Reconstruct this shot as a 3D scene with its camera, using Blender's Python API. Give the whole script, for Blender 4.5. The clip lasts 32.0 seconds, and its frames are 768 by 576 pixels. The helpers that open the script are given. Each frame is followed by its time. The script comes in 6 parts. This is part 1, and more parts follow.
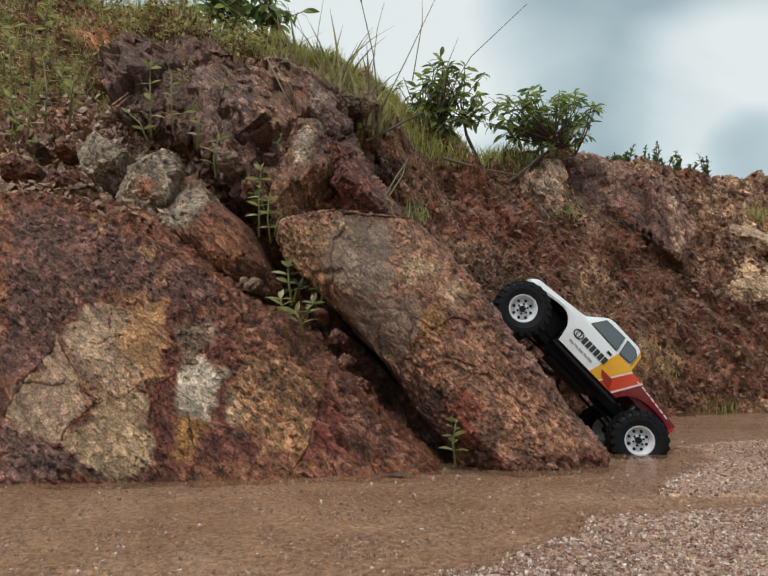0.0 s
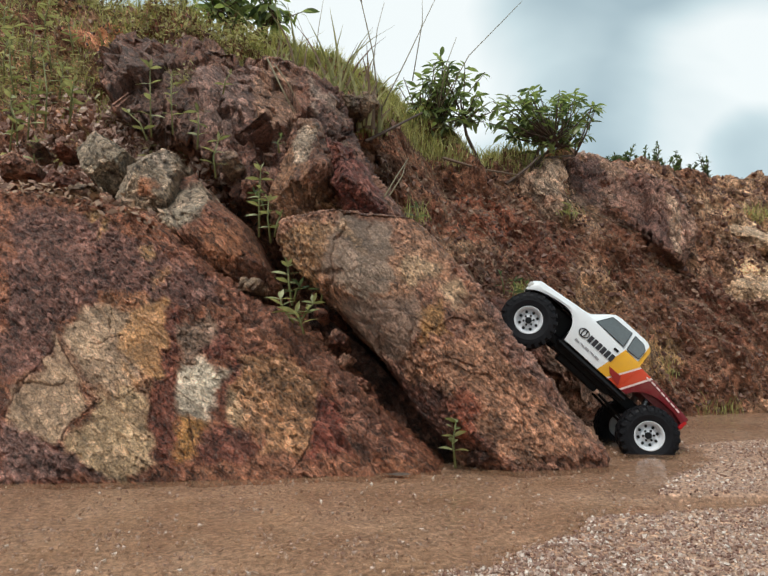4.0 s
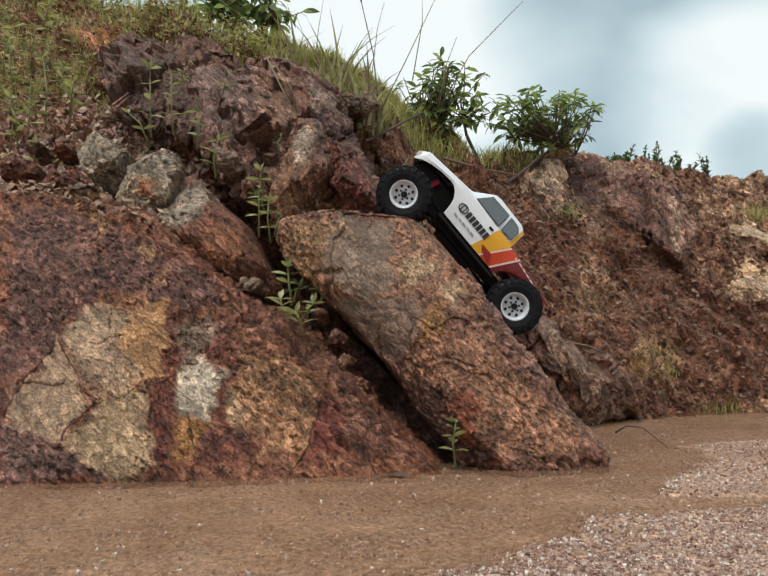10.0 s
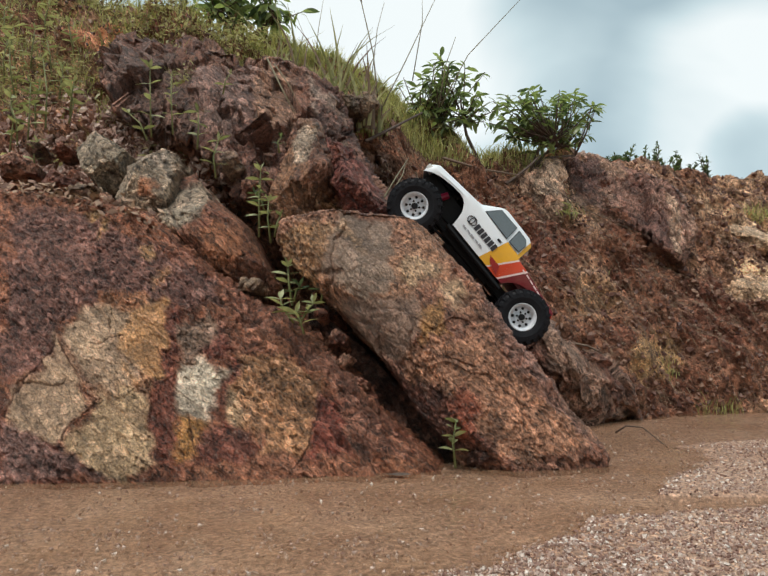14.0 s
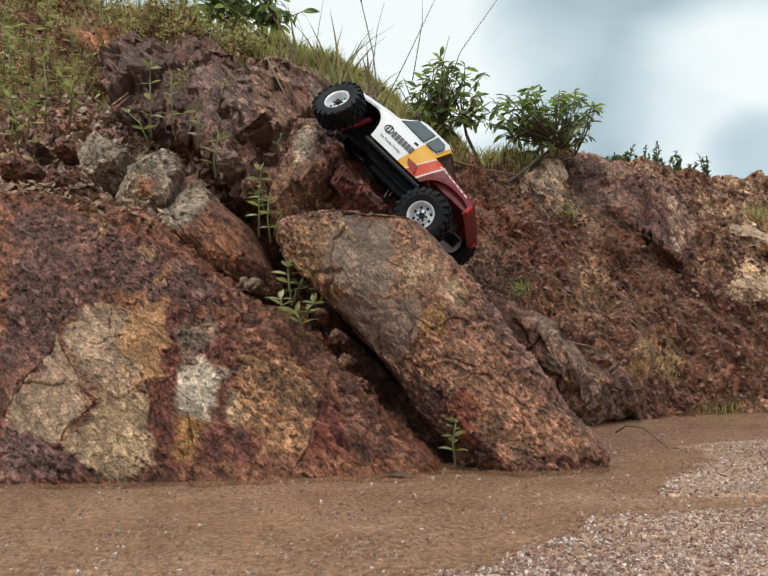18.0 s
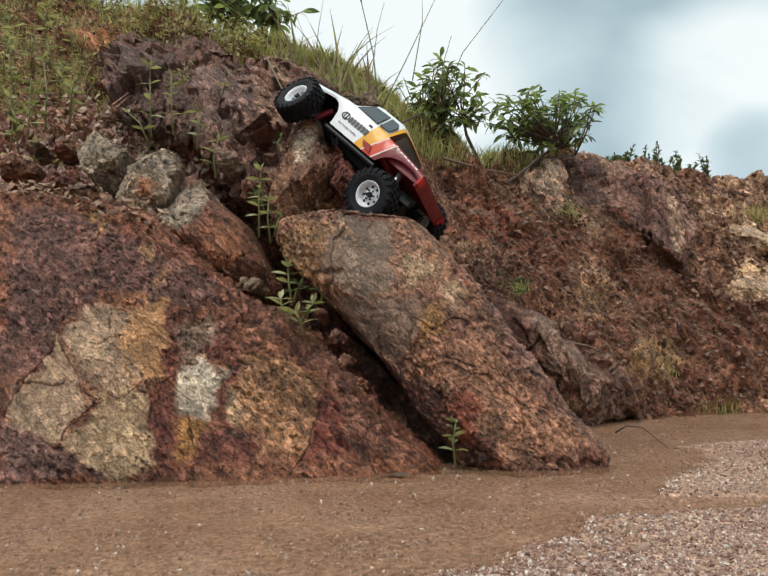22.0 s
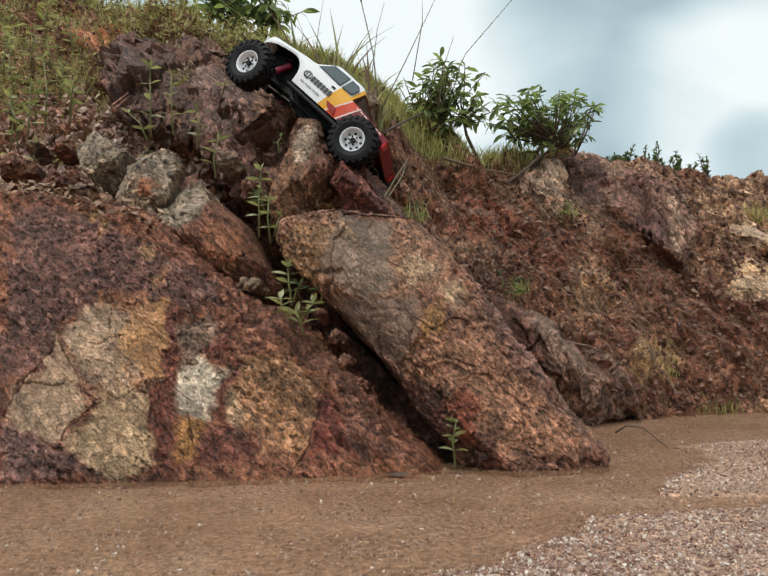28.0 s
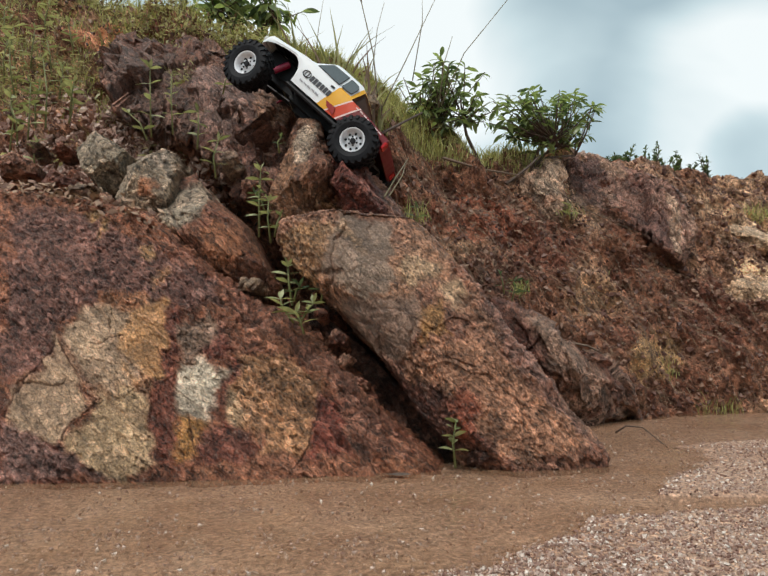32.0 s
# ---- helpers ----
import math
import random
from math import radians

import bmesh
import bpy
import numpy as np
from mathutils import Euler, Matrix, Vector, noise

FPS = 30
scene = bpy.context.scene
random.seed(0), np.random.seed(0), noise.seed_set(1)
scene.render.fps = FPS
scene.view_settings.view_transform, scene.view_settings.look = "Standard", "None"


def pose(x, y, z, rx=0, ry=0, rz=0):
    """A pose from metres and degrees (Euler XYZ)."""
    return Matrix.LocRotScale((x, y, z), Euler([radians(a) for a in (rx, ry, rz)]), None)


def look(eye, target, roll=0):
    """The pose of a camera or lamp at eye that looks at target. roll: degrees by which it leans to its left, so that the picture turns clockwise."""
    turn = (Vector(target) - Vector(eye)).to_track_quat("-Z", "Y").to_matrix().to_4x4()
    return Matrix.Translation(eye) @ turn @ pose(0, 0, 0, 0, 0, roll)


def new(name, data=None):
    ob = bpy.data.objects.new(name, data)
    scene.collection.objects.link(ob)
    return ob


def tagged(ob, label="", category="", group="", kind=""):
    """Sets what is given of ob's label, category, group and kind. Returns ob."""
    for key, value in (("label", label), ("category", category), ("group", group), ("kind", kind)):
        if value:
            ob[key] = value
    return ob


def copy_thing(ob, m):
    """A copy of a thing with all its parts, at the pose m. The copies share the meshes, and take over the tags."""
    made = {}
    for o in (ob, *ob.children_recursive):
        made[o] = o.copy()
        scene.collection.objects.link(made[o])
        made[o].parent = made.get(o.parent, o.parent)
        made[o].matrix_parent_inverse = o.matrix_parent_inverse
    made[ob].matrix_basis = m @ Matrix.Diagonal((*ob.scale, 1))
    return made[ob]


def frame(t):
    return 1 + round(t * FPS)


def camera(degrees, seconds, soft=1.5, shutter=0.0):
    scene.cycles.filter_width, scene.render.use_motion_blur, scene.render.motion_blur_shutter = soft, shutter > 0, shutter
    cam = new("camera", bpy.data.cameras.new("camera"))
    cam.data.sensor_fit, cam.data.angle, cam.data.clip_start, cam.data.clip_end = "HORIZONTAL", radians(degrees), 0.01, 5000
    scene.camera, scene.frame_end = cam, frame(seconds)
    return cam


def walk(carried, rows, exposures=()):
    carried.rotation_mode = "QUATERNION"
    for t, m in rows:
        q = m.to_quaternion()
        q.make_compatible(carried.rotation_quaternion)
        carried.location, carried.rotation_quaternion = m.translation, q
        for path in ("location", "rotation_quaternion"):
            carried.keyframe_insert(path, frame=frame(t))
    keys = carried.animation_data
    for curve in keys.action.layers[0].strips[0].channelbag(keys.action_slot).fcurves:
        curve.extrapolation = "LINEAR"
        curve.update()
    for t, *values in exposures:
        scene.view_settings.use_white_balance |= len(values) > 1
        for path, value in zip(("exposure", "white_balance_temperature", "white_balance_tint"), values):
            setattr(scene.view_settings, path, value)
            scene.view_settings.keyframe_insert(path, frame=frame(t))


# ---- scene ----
cam = camera(62, 32.0, soft=1.5)
EYE, AIM = (0.0, 0.0, 0.17), (0.0, 1.0, 0.17 + 0.11266)
walk(cam, [(0, look(EYE, AIM)), (32, look(EYE, AIM))],
     exposures=[(0, -0.24), (0.6, -0.09), (2.5, 0.0), (32, 0.0)])

# ---- light: a bright overcast sky with broken cloud ----
SUN_EL, SUN_AZ = radians(60), radians(204)
world = bpy.data.worlds.new("overcast_sky")
scene.world = world
world.use_nodes = True
wn, wl = world.node_tree.nodes, world.node_tree.links
sky = wn.new("ShaderNodeTexSky")
sky.sky_type, sky.sun_disc, sky.sun_elevation, sky.sun_rotation = "NISHITA", False, SUN_EL, SUN_AZ
coord, stretch = wn.new("ShaderNodeTexCoord"), wn.new("ShaderNodeMapping")
stretch.inputs["Scale"].default_value = (1.0, 1.0, 1.5)
stretch.inputs["Location"].default_value = (0.10, 0.0, 0.35)
puffs, shades = wn.new("ShaderNodeTexNoise"), wn.new("ShaderNodeValToRGB")
puffs.inputs["Scale"].default_value, puffs.inputs["Detail"].default_value = 2.6, 4.0
puffs.inputs["Roughness"].default_value, puffs.inputs["Distortion"].default_value = 0.42, 0.35
shades.color_ramp.elements[0].position, shades.color_ramp.elements[0].color = 0.36, (0.43, 0.56, 0.61, 1)
shades.color_ramp.elements[1].position, shades.color_ramp.elements[1].color = 0.68, (0.985, 1.05, 1.045, 1)
mid = shades.color_ramp.elements.new(0.52)
mid.color = (0.66, 0.80, 0.83, 1)
dim, both, back = wn.new("ShaderNodeVectorMath"), wn.new("ShaderNodeMix"), wn["Background"]
dim.operation = "SCALE"
dim.inputs["Scale"].default_value = 0.12
both.data_type = "RGBA"
both.inputs["Factor"].default_value = 0.9
wl.new(coord.outputs["Generated"], stretch.inputs["Vector"])
wl.new(stretch.outputs["Vector"], puffs.inputs["Vector"])
level = puffs.outputs["Fac"]
for way, wide, amount in (((-0.018, 1.0, 0.687), 0.965, 0.34), ((0.385, 1.0, 0.715), 0.955, -0.27), ((0.57, 1.0, 0.575), 0.982, 0.42), ((0.60, 1.0, 0.490), 0.9965, -0.24), ((0.26, 1.0, 0.58), 0.990, 0.14)):
    dot, near, add = wn.new("ShaderNodeVectorMath"), wn.new("ShaderNodeMapRange"), wn.new("ShaderNodeMath")
    dot.operation, near.interpolation_type, add.operation = "DOT_PRODUCT", "SMOOTHSTEP", "ADD"
    dot.inputs[1].default_value = (Vector(way) - Vector(EYE)).normalized()
    near.inputs["From Min"].default_value, near.inputs["To Max"].default_value = wide, amount
    wl.new(coord.outputs["Generated"], dot.inputs[0])
    wl.new(dot.outputs["Value"], near.inputs["Value"])
    wl.new(near.outputs["Result"], add.inputs[0])
    wl.new(level, add.inputs[1])
    level = add.outputs["Value"]
wl.new(level, shades.inputs["Fac"])
wl.new(sky.outputs["Color"], dim.inputs[0])
wl.new(dim.outputs["Vector"], both.inputs["A"])
wl.new(shades.outputs["Color"], both.inputs["B"])
wl.new(both.outputs["Result"], back.inputs["Color"])
back.inputs["Strength"].default_value = 1.0

sun = new("sun", bpy.data.lights.new("sun", "SUN"))
sun.data.energy, sun.data.angle, sun.data.color = 2.4, radians(12), (1.0, 0.96, 0.9)
sun.matrix_world = look((-0.9, -0.8, 4.1), (0, 1.2, 0.3))


# ---- materials ----
class Nodes:
    """A material with a Principled shader and short ways to add nodes."""

    def __init__(self, name, rough=0.6, colour=(0.5, 0.5, 0.5), metal=0.0, gloss=0.5):
        self.m = bpy.data.materials.new(name)
        self.m.use_nodes = True
        self.n, self.l = self.m.node_tree.nodes, self.m.node_tree.links
        self.b = self.n["Principled BSDF"]
        self.b.inputs["Base Color"].default_value = (*colour, 1)
        self.b.inputs["Roughness"].default_value = rough
        self.b.inputs["Metallic"].default_value = metal
        self.b.inputs["Specular IOR Level"].default_value = gloss
        self.where = self.n.new("ShaderNodeTexCoord").outputs["Object"]

    def noise(self, scale, detail=4, rough=0.6, out="Fac", warp=0.0):
        t = self.n.new("ShaderNodeTexNoise")
        t.inputs["Scale"].default_value, t.inputs["Detail"].default_value = scale, detail
        t.inputs["Roughness"].default_value, t.inputs["Distortion"].default_value = rough, warp
        self.l.new(self.where, t.inputs["Vector"])
        return t.outputs[out]

    def streaked(self, angle, squeeze):
        """From here on textures are drawn out along a line in the x-z plane."""
        a, b = self.n.new("ShaderNodeMapping"), self.n.new("ShaderNodeMapping")
        a.inputs["Rotation"].default_value[1] = angle
        b.inputs["Scale"].default_value = (squeeze, 1.0, 1.0)
        self.l.new(self.where, a.inputs["Vector"])
        self.l.new(a.outputs["Vector"], b.inputs["Vector"])
        self.where = b.outputs["Vector"]

    def cells(self, scale, feature="F1", out="Distance"):
        t = self.n.new("ShaderNodeTexVoronoi")
        t.feature = feature
        t.inputs["Scale"].default_value = scale
        self.l.new(self.where, t.inputs["Vector"])
        return t.outputs[out]

    def ramp(self, fac, *stops):
        r = self.n.new("ShaderNodeValToRGB")
        e = r.color_ramp.elements
        while len(e) < len(stops):
            e.new(0.5)
        for s, (p, c) in zip(e, stops):
            s.position = p
            s.color = (c, c, c, 1) if isinstance(c, (int, float)) else (*c, 1)
        self.l.new(fac, r.inputs["Fac"])
        return r.outputs["Color"]

    def mix(self, a, b, fac=1.0, how="MULTIPLY"):
        x = self.n.new("ShaderNodeMix")
        x.data_type, x.blend_type = "RGBA", how
        for key, v in (("A", a), ("B", b), ("Factor", fac)):
            if isinstance(v, bpy.types.NodeSocket):
                self.l.new(v, x.inputs[key])
            else:
                x.inputs[key].default_value = v if key == "Factor" else (*v, 1)
        return x.outputs["Result"]

    def tint(self, name="tint"):
        a = self.n.new("ShaderNodeAttribute")
        a.attribute_name = name
        return a.outputs["Color"]

    def share(self, name="tint"):
        a = self.n.new("ShaderNodeAttribute")
        a.attribute_name = name
        return a.outputs["Alpha"]

    def random(self, island=False):
        if island:
            return self.n.new("ShaderNodeNewGeometry").outputs["Random Per Island"]
        return self.n.new("ShaderNodeObjectInfo").outputs["Random"]

    def put(self, socket, value):
        self.l.new(value, self.b.inputs[socket])
        return self

    def bump(self, height, strength=0.4, distance=0.002):
        b = self.n.new("ShaderNodeBump")
        b.inputs["Strength"].default_value, b.inputs["Distance"].default_value = strength, distance
        self.l.new(height, b.inputs["Height"])
        old = self.b.inputs["Normal"].links
        if old:
            self.l.new(old[0].from_socket, b.inputs["Normal"])
        self.l.new(b.outputs["Normal"], self.b.inputs["Normal"])
        return self


def rock_material():
    s = Nodes("weathered_rock", 0.62, gloss=0.4)
    s.streaked(radians(-51), 0.68)
    c = s.mix(s.tint(), s.ramp(s.noise(20, 5, 0.65, warp=0.4), (0.32, 0.55), (0.5, 1.0), (0.68, 1.38)))
    c = s.mix(c, s.ramp(s.noise(135, 5, 0.7, warp=0.6), (0.36, 0.18), (0.45, 0.66), (0.55, 1.08), (0.66, 1.5)), s.share())
    c = s.mix(c, (0.40, 0.345, 0.31), s.ramp(s.noise(165, 4, 0.7, warp=0.8), (0.57, 0.0), (0.68, 0.34)), "MIX")
    c = s.mix(c, s.ramp(s.cells(52, "DISTANCE_TO_EDGE"), (0.0, 0.25), (0.06, 1.0)), s.ramp(s.noise(12, 3), (0.45, 0.0), (0.58, 0.7)))
    c = s.mix(c, s.ramp(s.noise(380, 3, 0.7), (0.36, 0.5), (0.62, 1.5)), 0.7)
    c = s.mix(c, (1.33, 1.14, 1.00))
    s.put("Base Color", c)
    s.put("Roughness", s.ramp(s.noise(60, 4), (0.3, 0.30), (0.7, 0.62)))
    s.bump(s.noise(120, 5, 0.7, warp=0.6), 1.0, 0.008).bump(s.noise(300, 4, 0.72), 1.0, 0.003)
    return s.m


def soil_material():
    s = Nodes("laterite_soil", 0.85, gloss=0.25)
    s.streaked(radians(-42), 0.45)
    c = s.mix(s.tint(), s.ramp(s.noise(85, 6, 0.76, warp=0.5), (0.34, 0.16), (0.46, 0.7), (0.56, 1.2), (0.68, 2.3)))
    c = s.mix(c, s.ramp(s.noise(22, 4, 0.6, warp=0.4), (0.35, 0.45), (0.62, 1.5)))
    c = s.mix(c, s.ramp(s.noise(240, 3, 0.7), (0.36, 0.6), (0.64, 1.5)), 0.7)
    c = s.mix(c, (2.12, 1.92, 1.76))
    s.put("Base Color", c)
    s.bump(s.noise(60, 6, 0.75, warp=0.4), 1.0, 0.020).bump(s.noise(170, 4, 0.7), 0.9, 0.006)
    return s.m


def bed_material():
    s = Nodes("wet_sand", 0.5, gloss=0.4)
    c = s.mix(s.tint(), s.ramp(s.noise(160, 5, 0.75), (0.34, 0.3), (0.5, 0.95), (0.68, 2.1)))
    c = s.mix(c, s.ramp(s.cells(230), (0.0, 1.35), (0.45, 0.95), (0.8, 0.55)), 0.7)
    s.put("Base Color", c)
    s.bump(s.noise(190, 5, 0.7), 0.6, 0.003)
    return s.m


def water_material():
    s = Nodes("muddy_water", 0.06, gloss=0.5)
    flat = s.where
    s.streaked(0.0, 0.6)
    c = s.ramp(s.noise(7, 4), (0.35, (0.33, 0.178, 0.100)), (0.65, (0.43, 0.252, 0.15)))
    s.where = flat
    c = s.mix(c, s.ramp(s.noise(125, 5, 0.72, warp=0.3), (0.36, 0.40), (0.5, 1.0), (0.66, 1.75)))
    s.put("Base Color", c)
    s.put("Alpha", s.ramp(s.noise(14, 5, 0.6), (0.35, 0.30), (0.65, 0.58)))
    s.put("Roughness", s.ramp(s.noise(9, 4), (0.4, 0.04), (0.62, 0.16)))
    s.bump(s.noise(26, 3, 0.5), 0.24, 0.004).bump(s.noise(110, 3, 0.6), 0.20, 0.0015)
    return s.m


def stone_material(name, *stops):
    s = Nodes(name, 0.55, gloss=0.4)
    c = s.ramp(s.random(True), *stops)
    s.put("Base Color", s.mix(c, s.ramp(s.noise(320, 3), (0.35, 0.6), (0.65, 1.35))))
    return s.m


def leaf_material(name, dark, light, rough=0.42, island=False, through_light=0.45):
    s = Nodes(name, rough, gloss=0.45)
    c = s.ramp(s.random(island), (0.0, dark), (1.0, light))
    c = s.mix(c, s.ramp(s.noise(70, 3), (0.3, 0.75), (0.7, 1.25)))
    s.put("Base Color", c)
    t, m = s.n.new("ShaderNodeBsdfTranslucent"), s.n.new("ShaderNodeMixShader")
    s.l.new(s.mix(c, (1.15, 1.15, 0.75)), t.inputs["Color"])
    m.inputs["Fac"].default_value = through_light
    s.l.new(s.b.outputs["BSDF"], m.inputs[1])
    s.l.new(t.outputs["BSDF"], m.inputs[2])
    s.l.new(m.outputs["Shader"], s.n["Material Output"].inputs["Surface"])
    return s.m


def plain(name, colour, rough=0.5, metal=0.0, gloss=0.5, grain=0.12, scale=180):
    s = Nodes(name, rough, colour, metal, gloss)
    s.put("Base Color", s.mix(colour, s.ramp(s.noise(scale, 4), (0.3, 1 - grain), (0.7, 1 + grain))))
    return s.m


def paint(name, colour):
    s = Nodes(name, 0.36, colour, 0.0, 0.4)
    dust = s.ramp(s.noise(38, 6, 0.65), (0.5, 0.0), (0.8, 0.22))
    s.put("Base Color", s.mix(colour, (0.30, 0.19, 0.12), dust, "MIX"))
    s.put("Roughness", s.ramp(s.noise(60, 4), (0.3, 0.30), (0.7, 0.48)))
    return s.m


ROCK, SOIL, BED, WATER = rock_material(), soil_material(), bed_material(), water_material()
GRIT = stone_material("river_grit", (0.0, (0.17, 0.085, 0.062)), (0.45, (0.32, 0.20, 0.15)), (0.8, (0.44, 0.32, 0.26)), (1.0, (0.72, 0.63, 0.55)))
CLODS = stone_material("soil_clods", (0.0, (0.06, 0.022, 0.015)), (0.5, (0.14, 0.062, 0.040)), (0.9, (0.23, 0.125, 0.082)), (1.0, (0.32, 0.21, 0.15)))
GRASS = leaf_material("grass_green", (0.20, 0.22, 0.06), (0.60, 0.56, 0.25), 0.55, True)
STRAW = leaf_material("dry_straw", (0.09, 0.055, 0.035), (0.31, 0.21, 0.13), 0.7, True, 0.15)
LEAF_BUSH = leaf_material("glossy_leaf", (0.06, 0.095, 0.05), (0.32, 0.40, 0.16), 0.30, False, 0.5)
LEAF_BUSH_J = leaf_material("glossy_leaf_joined", (0.06, 0.095, 0.05), (0.32, 0.40, 0.16), 0.30, True, 0.5)
LEAF_HERB = leaf_material("herb_leaf", (0.22, 0.25, 0.11), (0.44, 0.45, 0.24), 0.5, False, 0.35)
LEAF_DARK = leaf_material("dull_leaf", (0.05, 0.085, 0.05), (0.16, 0.21, 0.10), 0.5)
BARK = plain("bark", (0.09, 0.06, 0.045), 0.8, grain=0.5)
STEM = plain("herb_stem", (0.16, 0.17, 0.06), 0.6, grain=0.3)
TWIG = plain("dry_twig", (0.17, 0.115, 0.08), 0.8, grain=0.4)
WHITE, YELLOW = paint("white_paint", (0.74, 0.77, 0.79)), paint("yellow_paint", (0.72, 0.36, 0.02))
ORANGE, RED = paint("orange_paint", (0.54, 0.05, 0.012)), paint("red_paint", (0.15, 0.004, 0.010))
PINK = paint("pale_stripe_paint", (0.72, 0.55, 0.52))
RUBBER = plain("tyre_rubber", (0.007, 0.007, 0.009), 0.6, gloss=0.2, grain=0.5)
RIM = plain("white_rim_plastic", (0.62, 0.64, 0.67), 0.35, grain=0.08)
BLACK = plain("black_plastic", (0.005, 0.005, 0.006), 0.5, gloss=0.25, grain=0.4)
BROWN = plain("dark_brown_lining", (0.07, 0.032, 0.018), 0.6, grain=0.3)
DEEP = paint("deep_red_paint", (0.28, 0.016, 0.012))
STEEL = plain("dull_steel", (0.30, 0.30, 0.31), 0.4, 0.9, grain=0.25)
SHOCK = plain("magenta_shock", (0.30, 0.012, 0.05), 0.35)
INK = plain("dark_decal", (0.018, 0.018, 0.024), 0.4)
GREY = plain("grey_script_decal", (0.30, 0.30, 0.32), 0.45)
LAMP = plain("clear_lamp_lens", (0.55, 0.55, 0.52), 0.15)
TAIL = plain("red_lamp_lens", (0.45, 0.01, 0.012), 0.2)
GLASS = plain("smoked_window", (0.085, 0.10, 0.105), 0.04, gloss=0.9, grain=0.1)


# ---- mesh helpers ----
def linked(name, bm, material, parent=None, smooth=False):
    me = bpy.data.meshes.new(name)
    bm.to_mesh(me)
    bm.free()
    for m in material if isinstance(material, (list, tuple)) else [material]:
        me.materials.append(m)
    if smooth:
        me.polygons.foreach_set("use_smooth", [True] * len(me.polygons))
    ob = new(name, me)
    ob.parent = parent
    return ob


def part(name, bm, material, parent, label="", smooth=False):
    return tagged(linked(name, bm, material, parent, smooth), label)


def raw(name, verts, faces, material, tint=None, smooth=True):
    """One object from plain arrays, with an optional colour for each vertex."""
    me = bpy.data.meshes.new(name)
    verts = np.asarray(verts, np.float32)
    if isinstance(faces, np.ndarray):
        n, k = faces.shape
        me.vertices.add(len(verts))
        me.vertices.foreach_set("co", verts.ravel())
        me.loops.add(n * k)
        me.loops.foreach_set("vertex_index", faces.astype(np.int32).ravel())
        me.polygons.add(n)
        me.polygons.foreach_set("loop_start", np.arange(0, n * k, k, dtype=np.int32))
        me.update(calc_edges=True)
    else:
        me.from_pydata(verts.tolist(), [], [tuple(f) for f in faces])
    me.materials.append(material)
    if tint is not None:
        a = me.color_attributes.new("tint", "FLOAT_COLOR", "POINT")
        a.data.foreach_set("color", (tint if tint.shape[1] == 4 else np.c_[tint, np.ones(len(tint))]).astype(np.float32).ravel())
    me.polygons.foreach_set("use_smooth", np.full(len(me.polygons), smooth))
    me.update()
    return new(name, me)


def box(bm, x0, x1, y0, y1, z0, z1, bevel=0.0):
    vs = bmesh.ops.create_cube(bm, size=1.0)["verts"]
    for v in vs:
        v.co = Vector(((x0 + x1) / 2 + v.co.x * (x1 - x0), (y0 + y1) / 2 + v.co.y * (y1 - y0), (z0 + z1) / 2 + v.co.z * (z1 - z0)))
    if bevel:
        es = list({e for v in vs for e in v.link_edges})
        bmesh.ops.bevel(bm, geom=es, offset=bevel, segments=2, affect="EDGES", profile=0.6)


def tube(bm, pts, radii, sides=7):
    """A tapered round tube along the points."""
    rings, prev = [], None
    for i, p in enumerate(pts):
        a, b = Vector(pts[max(i - 1, 0)]), Vector(pts[min(i + 1, len(pts) - 1)])
        d = (b - a).normalized()
        u = d.cross(Vector((0.31, 0.12, 0.95))).normalized() if prev is None else (prev - d * prev.dot(d)).normalized()
        prev = u
        w = d.cross(u)
        r = radii[i] if isinstance(radii, (list, tuple)) else radii
        rings.append([bm.verts.new(Vector(p) + (u * math.cos(k * math.tau / sides) + w * math.sin(k * math.tau / sides)) * r) for k in range(sides)])
    for a, b in zip(rings, rings[1:]):
        for k in range(sides):
            bm.faces.new((a[k], a[(k + 1) % sides], b[(k + 1) % sides], b[k]))
    bm.faces.new(list(reversed(rings[0])))
    bm.faces.new(rings[-1])


def lathe(bm, profile, sides=32, axis="Y"):
    """Turns (radius, along) pairs round the y axis."""
    rings = [[bm.verts.new((r * math.cos(k * math.tau / sides), a, r * math.sin(k * math.tau / sides))) for k in range(sides)] for r, a in profile]
    for a, b in zip(rings, rings[1:]):
        for k in range(sides):
            bm.faces.new((a[k], b[k], b[(k + 1) % sides], a[(k + 1) % sides]))


def ramp01(x):
    x = np.clip(x, 0.0, 1.0)
    return x * x * (3 - 2 * x)


def lattice(i, j, k):
    return (i * 73856093) ^ (j * 19349663) ^ (k * 83492791)


def hashed(h, salt):
    """A repeatable number from 0 to 1 for each lattice point."""
    h = h ^ (salt * 2654435761)
    h = (h ^ (h >> 13)) * 1274126177 & 0x7FFFFFFF
    h = (h ^ (h >> 16)) * 668265263 & 0x7FFFFFFF
    return ((h ^ (h >> 15)) & 0xFFFFF) * (1 / 1048575.0)


